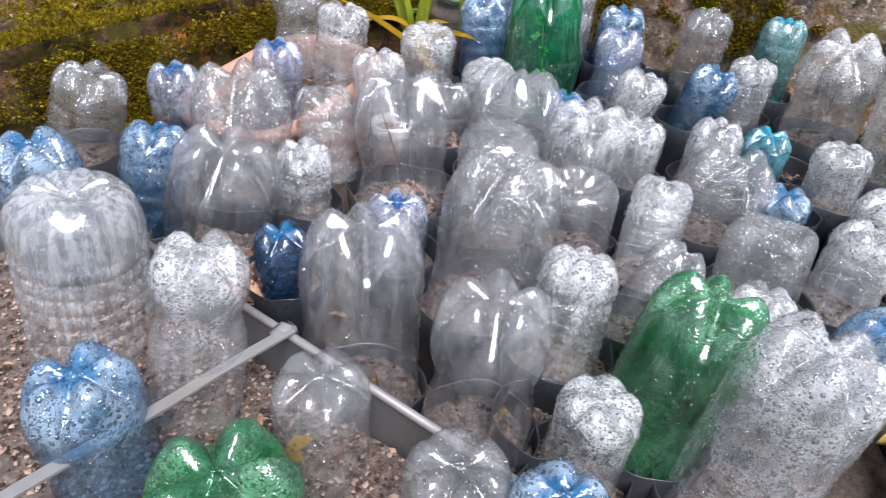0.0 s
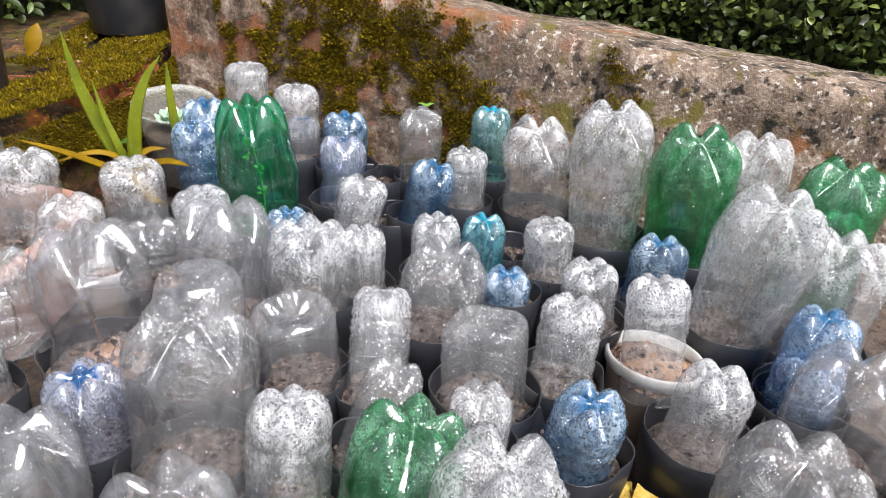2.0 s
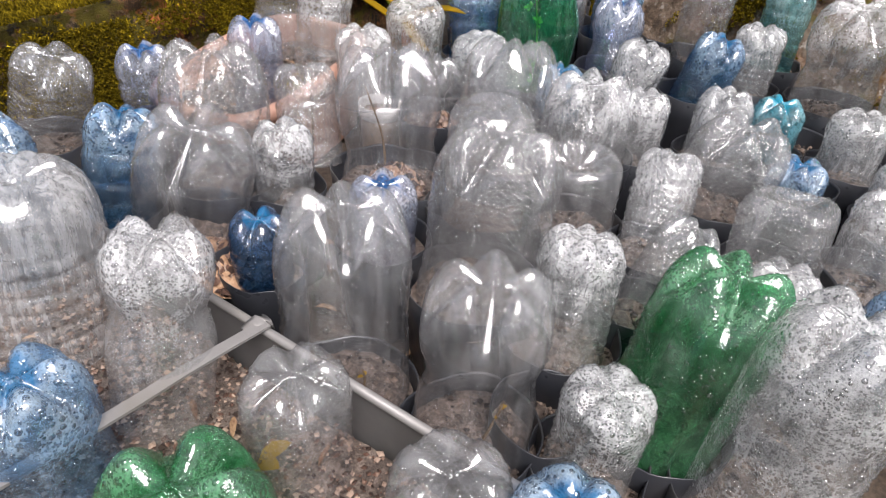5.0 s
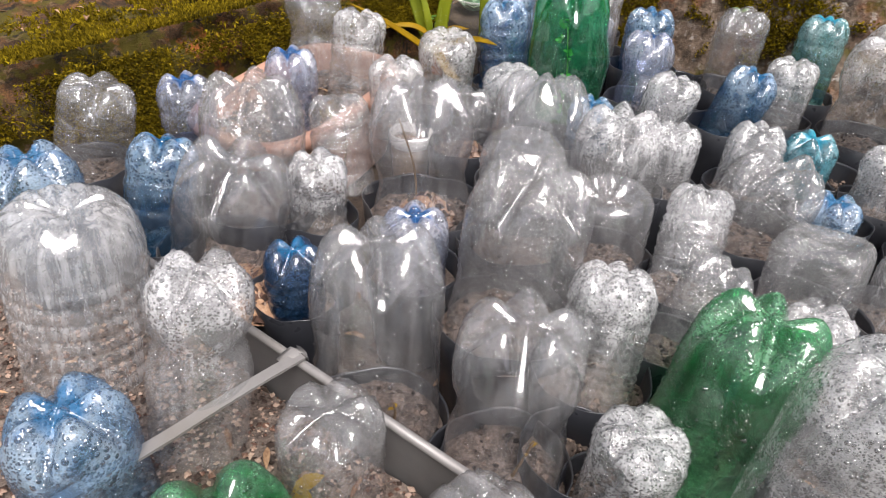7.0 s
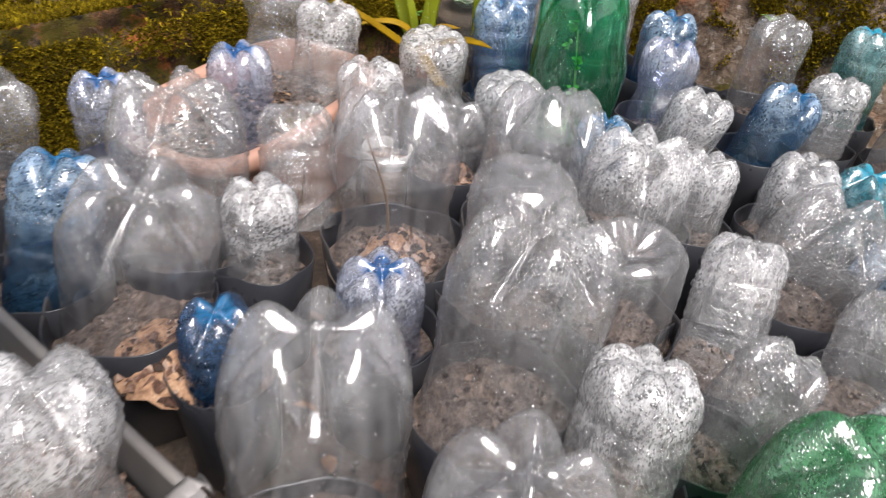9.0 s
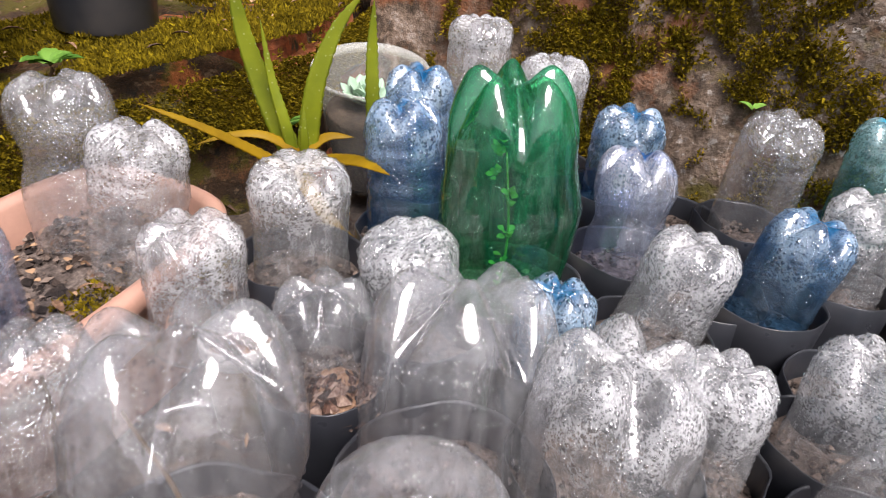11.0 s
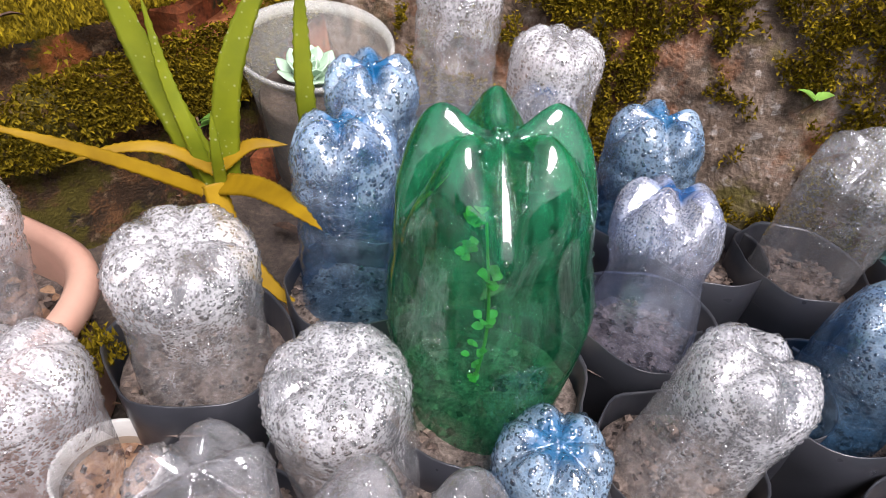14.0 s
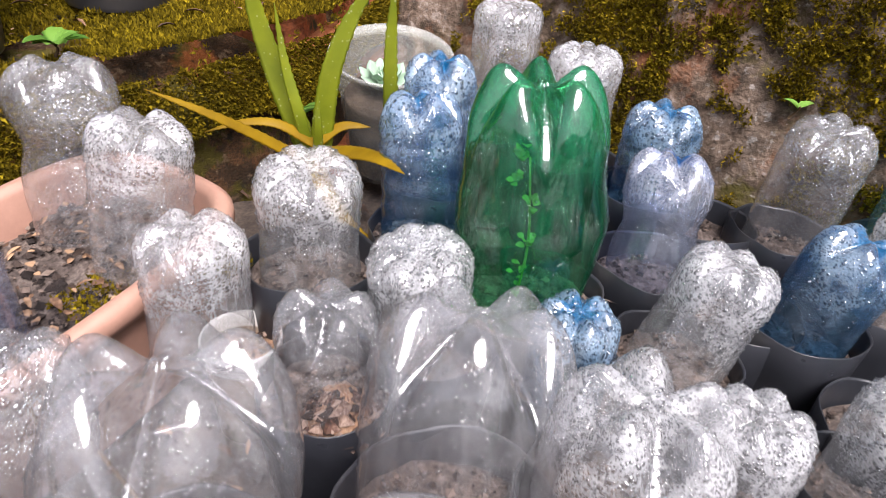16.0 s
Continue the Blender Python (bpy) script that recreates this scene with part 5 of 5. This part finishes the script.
pot(0.382, 0.700, 0.037, 0.114, rim=0.015)
pot(0.146, 0.766, 0.037, 0.121, rim=0.015)
pot(0.518, 0.819, 0.054, 0.126, rim=0.015)
pot(0.584, 0.735, 0.060, 0.118, rim=0.017)
pot(0.669, 0.669, 0.060, 0.111, rim=0.021)
pot(0.706, 0.620, 0.049, 0.106, rim=0.021)
pot(0.628, 0.520, 0.060, 0.096, rim=0.022)
pot(0.459, 0.663, 0.041, 0.110, rim=0.021)
pot(0.385, 0.627, 0.039, 0.107, rim=0.022)
pot(0.467, 0.570, 0.042, 0.101, rim=0.012)
pot(0.573, 0.595, 0.046, 0.104, rim=0.012)
pot(0.389, 0.490, 0.043, 0.093, rim=0.017)
pot(0.633, 0.407, 0.044, 0.085, rim=0.014)
pot(0.616, 0.392, 0.044, 0.083, rim=0.022)
pot(0.588, 0.328, 0.058, 0.077, rim=0.022)
pot(0.451, 0.261, 0.058, 0.070, rim=0.012)
pot(0.709, 0.468, 0.056, 0.091, rim=0.014)
pot(0.781, 0.550, 0.056, 0.099, rim=0.015)
pot(0.902, 0.623, 0.042, 0.106, rim=0.017)

# ---- other pots ----
white_pot = pot(0.505, 0.488, 0.054, 0.094, "hard", 0.014, "cloudy white plastic pot filled with pale bark chips", (4, -4), 0.088, TANSOIL, 260)
pot(0.490, 0.388, 0.050, 0.066, "bag", 0.028, "round black plastic pot with a clean rim", (0, 0), 0.072)
pot(-0.072, 0.806, 0.028, 0.104, "hard", 0.016, "small cloudy white plastic pot with a lump of sawdust", (0, 0), 0.075, TANSOIL, 60)
pot(0.362, 0.410, 0.050, 0.070, "bag", 0.026, "round black plastic pot half filled with soil", (0, 0), 0.072)

# empty-looking black bags seen between the bottles
pot(0.075, 0.335, 0.036, 0.070, "bag", 0.03, "narrow black plastic nursery bag beside the tray")
pot(0.305, 0.955, 0.042, 0.135, "bag", 0.02)
pot(0.36, 0.735, 0.045, 0.11, "bag", 0.018)
pot(0.44, 0.73, 0.042, 0.11, "bag", 0.018)
pot(0.30, 0.845, 0.042, 0.118, "bag", 0.02)


def ledge_pot(x, y, z, r, h, label):
    prof = [(r * 0.8, 0.0), (r * 0.83, 0.004), (r * 0.9, h * 0.5), (r * 0.98, h * 0.9), (r * 1.05, h * 0.91), (r * 1.06, h), (r * 1.0, h), (r * 0.95, h * 0.9), (r * 0.9, h * 0.6)]
    v, f = lathe(prof, 48, 0.02, int(1000 * x))
    ob = put("plant_pot", mesh_of("plant_pot", v, f, BLACK_BAG), pose(x, y, z), None, label, "plant pot", "pots on the ledge")
    sv, sf = disc_soil(r * 0.93, 7)
    put("soil", mesh_of("soil", sv, sf, SOIL), pose(0, 0, h * 0.82), ob, "dark soil")
    return ob


ledge_pot(-0.375, 1.02, 0.232, 0.066, 0.19, "scuffed black plastic pot standing on the mossy ledge")
ledge_pot(-0.272, 1.165, 0.252, 0.062, 0.18, "black plastic pot with a bent side on the ledge")
ledge_pot(-0.068, 1.462, 0.288, 0.084, 0.22, "large scuffed black plastic pot at the end of the ledge")

# ---- milky cup with a succulent ----
CUPM = Matrix.Translation((0.013, 1.135, 0.105)) @ pose(0, 0, 0, 12, 0, 0)
r, h = 0.061, 0.135
prof = [(r * 0.70, 0.0), (r * 0.73, 0.004), (r * 0.80, h * 0.4), (r * 0.87, h * 0.74), (r * 0.90, h * 0.75), (r * 0.93, h * 0.86), (r * 0.97, h * 0.88), (r * 0.98, h * 0.97), (r * 1.03, h), (r * 1.0, h * 1.008), (r * 0.955, h * 0.97), (r * 0.94, h * 0.9), (r * 0.90, h * 0.86), (r * 0.85, h * 0.75), (r * 0.77, h * 0.4)]
v, f = lathe(prof, 56)
cup = put("plastic_cup", mesh_of("plastic_cup", v, f, CUP), CUPM, None, "milky translucent plastic tub holding a pale succulent", "plant pot")
rv, rf = lathe([(r * 0.975, h * 0.945), (r * 0.995, h * 0.96), (r * 1.035, h * 0.985), (r * 1.05, h * 1.005), (r * 1.03, h * 1.022), (r * 0.99, h * 1.012), (r * 0.965, h * 0.965)], 56)
put("rim", mesh_of("rim", rv, rf, CUPRIM), None, cup, "thick milky rolled rim")
fv, ff = lathe([(r * 0.67, 0.004), (r * 0.745, h * 0.4), (r * 0.80, h * 0.64), (r * 0.77, h * 0.665), (r * 0.4, h * 0.68), (0.001, h * 0.685)], 40, 0.02, 5)
put("soil", mesh_of("soil", fv, ff, EARTH), None, cup, "brown soil seen through the milky wall")
succulent = tagged(new("succulent"), "pale grey-green rosette succulent in a milky tub", "succulent")
succulent.matrix_basis = CUPM @ pose(-0.006, 0.002, h * 0.72)
for ring, (n, ln, tilt) in enumerate(((9, 0.036, 74), (8, 0.031, 56), (6, 0.023, 34), (4, 0.014, 14))):
    for k in range(n):
        lv, lf = ribbon_leaf(ln * 0.92, 0.025 - 0.003 * ring, 0.005, -0.5, 0, 8, 0.5, 0, 4.0)
        put("leaf", mesh_of("leaf", lv, lf, SUCC), pose(0, 0, 0.002 * ring, 0, 0, 360 * k / n + 23 * ring) @ pose(0, 0, 0, -tilt, 0, 0), succulent)

# ---- aloe ----
aloe = tagged(new("aloe_plant"), "spiky yellow-green aloe with drying lower leaves", "aloe")
aloe.location = (-0.052, 1.01, 0.16)


def aloe_leaf(points, width, thick, mat, label="", face=(0.1, -0.9, 0.4)):
    """A toothed fleshy leaf along a smooth line, its broad side turned to face."""
    n, ring = 56, 8
    line = spline(points, n)
    o = Vector(aloe.location)
    v = []
    for i, p in enumerate(line):
        t = i / (n - 1)
        d = (line[min(i + 1, n - 1)] - line[max(i - 1, 0)]).normalized()
        s = d.cross(Vector(face)).normalized()
        u = s.cross(d)
        w = 0.8 * width * (1.0 - 0.10 * t - 0.88 * t ** 3) / 2
        h = thick * (1 - 0.75 * t) / 2
        for j in range(ring):
            a = 2 * math.pi * j / ring
            x, y = math.cos(a), math.sin(a)
            k = (1.0 + 0.0007 / max(w, 0.002)) if (j in (0, 4) and i % 3 == 0) else 1.0
            v.append(tuple(p + s * x * w * k + u * (y * h + 0.35 * w * (x * x)) - o))
    ob = put("leaf", mesh_of("leaf", v, grid_faces(n, ring, True) + [tuple(range(ring)), tuple(range((n - 1) * ring, n * ring))], mat), None, aloe, label)
    return ob


A0 = (-0.055, 1.015, 0.165)
aloe_leaf([A0, (-0.072, 1.018, 0.205), (-0.088, 1.02, 0.25), (-0.101, 1.02, 0.30), (-0.108, 1.02, 0.362)], 0.027, 0.008, ALOE)
aloe_leaf([(-0.053, 1.005, 0.165), (-0.062, 1.0, 0.21), (-0.073, 1.005, 0.25), (-0.081, 1.01, 0.300)], 0.014, 0.007, ALOE)
aloe_leaf([(-0.046, 1.015, 0.165), (-0.042, 1.015, 0.205), (-0.034, 1.015, 0.25), (-0.016, 1.02, 0.295), (0.009, 1.02, 0.330)], 0.025, 0.008, ALOE)
aloe_leaf([(0.020, 1.0, 0.195), (0.017, 0.99, 0.245), (0.016, 0.99, 0.29), (0.017, 0.99, 0.327)], 0.016, 0.007, ALOE)
aloe_leaf([(-0.046, 1.0, 0.165), (-0.044, 0.99, 0.2), (-0.044, 0.99, 0.232)], 0.011, 0.006, ALOE)
aloe_leaf([(-0.050, 1.0, 0.182), (-0.080, 0.995, 0.200), (-0.110, 0.99, 0.201), (-0.140, 0.98, 0.194)], 0.012, 0.005, ALOEDRY, "yellowing leaf", (0, -0.6, 0.8))
aloe_leaf([(-0.060, 1.0, 0.165), (-0.092, 0.985, 0.190), (-0.130, 0.966, 0.217), (-0.172, 0.95, 0.240)], 0.013, 0.006, ALOEDRY, "drying orange-yellow leaf", (0, -0.7, 0.7))
aloe_leaf([(-0.050, 0.995, 0.172), (-0.036, 0.965, 0.158), (-0.012, 0.935, 0.140), (0.024, 0.905, 0.130)], 0.020, 0.006, ALOEDRY, "yellow drooping leaf", (0, -0.5, 0.85))
aloe_leaf([(-0.042, 0.995, 0.172), (-0.016, 0.965, 0.190), (0.010, 0.925, 0.207), (0.034, 0.89, 0.213)], 0.022, 0.006, ALOEDRY, "brown-tipped leaf", (0, -0.6, 0.8))
aloe_leaf([(-0.048, 1.01, 0.178), (-0.026, 1.015, 0.194), (0.000, 1.015, 0.196)], 0.014, 0.006, ALOEDRY, "", (0, -0.6, 0.8))


# ---- seedlings and weeds ----
def seedling(base, height, leaves, size, label, seed, lean=(0, 0), mat=None, stem_mat=None, category="seedling"):
    rs = np.random.RandomState(seed)
    tip = (lean[0], lean[1], height)
    line = spline([(0, 0, 0), (lean[0] * 0.3 + 0.003, lean[1] * 0.3, height * 0.5), tip], 9)
    ob = tagged(new("seedling"), label, category)
    ob.location = base
    v, f = tube(line, [0.0016 - 0.0008 * i / 8 for i in range(9)], 6)
    put("stem", mesh_of("stem", v, f, stem_mat or STEM), None, ob)
    items = []
    for k in range(leaves):
        t = 0.45 + 0.55 * (k + 1) / leaves if height > 0.05 else 0.8 + 0.2 * rs.rand()
        p = line[min(8, int(t * 8))] + Vector((0.004 * rs.randn(), 0.004 * rs.randn(), 0.006 * rs.randn())) * (1 if height > 0.1 else 0)
        a = 2.4 * k + 2.5 * rs.rand()
        t = min(1.0, max(0.3, t + 0.25 * (rs.rand() - 0.5))) if height > 0.1 else t
        items.append((tuple(p), (math.cos(a), math.sin(a), 0.35), (0.05, 0, 1), size * (0.7 + 0.6 * rs.rand()), size * 0.55))
    if items:
        lv, lf = small_leaves(rs, items)
        put("foliage", mesh_of("foliage", lv, lf, mat or SPROUT), None, ob, "fresh green leaves")
    return ob


def sprig(base, places, label, seed):
    """A soft stem with whorls of round little leaves: places of (height, sideways, leaf size)."""
    rs = np.random.RandomState(seed)
    ob = tagged(new("seedling"), label, "seedling")
    ob.location = base
    top = places[-1]
    v, f = tube(spline([(0, 0, 0), (0.002, 0, top[0] * 0.45), (top[1] * 0.6, 0, top[0])], 9), [0.0012 - 0.0005 * i / 8 for i in range(9)], 6)
    put("stem", mesh_of("stem", v, f, SPROUT), None, ob)
    for h, side, size in places:
        items = []
        for k in range(7):
            a = 0.9 * k + rs.rand()
            p = (side + 0.002 * rs.randn(), 0.002 * rs.randn(), h + 0.004 * rs.randn())
            items.append((p, (math.cos(a), math.sin(a), 0.1 + 0.5 * rs.rand()), (0, -0.5, 1), size * (0.7 + 0.5 * rs.rand()), size * 0.85))
        lv, lf = small_leaves(rs, items)
        put("whorl", mesh_of("whorl", lv, lf, SPROUT), None, ob, "round fresh green leaves")


sprig((0.122, 0.842, 0.136), [(0.012, 0.0, 0.005), (0.030, -0.001, 0.0045), (0.054, 0.0, 0.006), (0.085, 0.0, 0.0075), (0.102, -0.014, 0.006), (0.119, -0.012, 0.0085)], "leafy seedling growing inside the green bottle", 3)
seedling((0.03, 0.325, 0.075), 0.045, 3, 0.005, "dry stem with a tiny bud inside a bottle", 4, (0.012, 0), ALOEDRY)
seedling((-0.058, 0.362, 0.084), 0.026, 2, 0.006, "tiny yellow-leaved sprout inside a large bottle", 17, (0.002, 0), ALOEDRY)
seedling((0.605, 0.49, 0.092), 0.12, 2, 0.008, "thin dry stem inside a tall clear bottle", 5, (0.012, 0.004), ALOEDRY)
seedling((-0.055, 0.63, 0.105), 0.11, 0, 0.01, "bare woody cutting inside a clear bottle", 6, (-0.02, 0))
seedling((-0.142, 0.685, 0.11), 0.075, 0, 0.01, "bare woody cutting in a slim bottle", 7, (0.004, 0))
seedling((-0.258, 0.995, 0.245), 0.014, 18, 0.023, "broad-leaved green weed on the ledge", 8, (0.006, -0.01), WEED)
seedling((-0.068, 1.04, 0.170), 0.032, 3, 0.022, "round-leaved sprout beside the aloe", 9, (0, 0), WEED)
seedling((0.41, 1.058, 0.222), 0.016, 4, 0.017, "narrow-leaved weed growing out of the wall", 10, (0, -0.012))
seedling((0.40, 0.325, 0.01), 0.02, 6, 0.016, "low green weed beside the fallen branch", 15, (0, 0), WEED)
seedling((-0.118, 0.272, 0.116), 0.012, 3, 0.020, "yellow-green leaf lying on the gravel", 16, (0.01, 0), ALOEDRY)


def mulch_heap(x, y, z, r, h, label, seed):
    """A loose heap of pale dry bark and leaf shreds under a bottle."""
    rs = np.random.RandomState(seed)
    v, f = crumbs(rs, 250, r, 0.005, lambda a, b: h * max(0, 1 - (a * a + b * b) / (r * r)), 0.8)
    bv, bf = disc_soil(r, seed, 0.01)
    bv = [(a, b, c + h * 0.9 * max(0, 1 - (a * a + b * b) / (r * r))) for a, b, c in bv]
    ob = put("mulch_heap", mesh_of("mulch_heap", bv, bf, TANSOIL), pose(x, y, z), None, label, "mulch", "", "stuff")
    put("loose_bark", mesh_of("loose_bark", v, f, GRAVEL, smooth=False), None, ob, "pale bark shreds", kind="stuff")


mulch_heap(-0.045, 0.618, 0.108, 0.032, 0.026, "heap of pale brown dry bark inside a bottle", 41)
mulch_heap(-0.19, 0.495, 0.096, 0.042, 0.016, "pale dry bark chips under a clear bottle", 42)
mulch_heap(0.505, 0.487, 0.095, 0.044, 0.007, "pale bark chips heaped in the white pot", 44)
mulch_heap(0.005, 0.735, 0.118, 0.024, 0.022, "orange dry leaf scraps beside the bottles", 43)

# ---- fallen branch ----
line = spline([(0.405, 0.392, 0.040), (0.425, 0.372, 0.046), (0.445, 0.33, 0.034), (0.48, 0.298, 0.022), (0.56, 0.275, 0.012)], 26)
v, f = tube(line, [0.0105 - 0.003 * i / 25 + 0.0008 * math.sin(i * 1.7) for i in range(26)], 14, 0.22, 5)
put("branch", mesh_of("branch", v, f, STICK), None, None, "knobbly yellow lichen-covered fallen branch", "branch")
v, f = tube(spline([(0.43, 0.36, 0.04), (0.405, 0.33, 0.03), (0.39, 0.30, 0.012)], 10), [0.004] * 10, 8, 0.2, 8)
put("branch", mesh_of("branch", v, f, STICK), None, None, "short broken brown twig on the ground", "branch")
# pale leaf and a curled yellow leaf on the ledge
lv, lf = small_leaves(np.random.RandomState(2), [((-0.205, 1.245, 0.283), (0.4, 0.25, 0.9), (0.3, -0.9, 0.2), 0.055, 0.024)])
put("fallen_leaf", mesh_of("fallen_leaf", lv, lf, ALOEDRY), None, None, "curled pale yellow leaf lying on the ledge", "leaf")
items = []
rs = np.random.RandomState(31)
for k in range(240):
    q = np.array((0.05 + 1.0 * rs.rand(), 0.03 + 0.35 * rs.rand(), 0.014))
    a = rs.rand() * 6.283
    items.append((L0 + L3 @ q, (math.cos(a), math.sin(a), 0.1), (0, 0.1, 1), 0.006 + 0.02 * rs.rand() ** 2, 0.002 + 0.006 * rs.rand() ** 2))
lv, lf = small_leaves(rs, items)
put("leaf_litter", mesh_of("leaf_litter", lv, lf, LITTER), None, None, "dry leaves and bark scraps on the ledge", "leaf litter", "", "stuff")
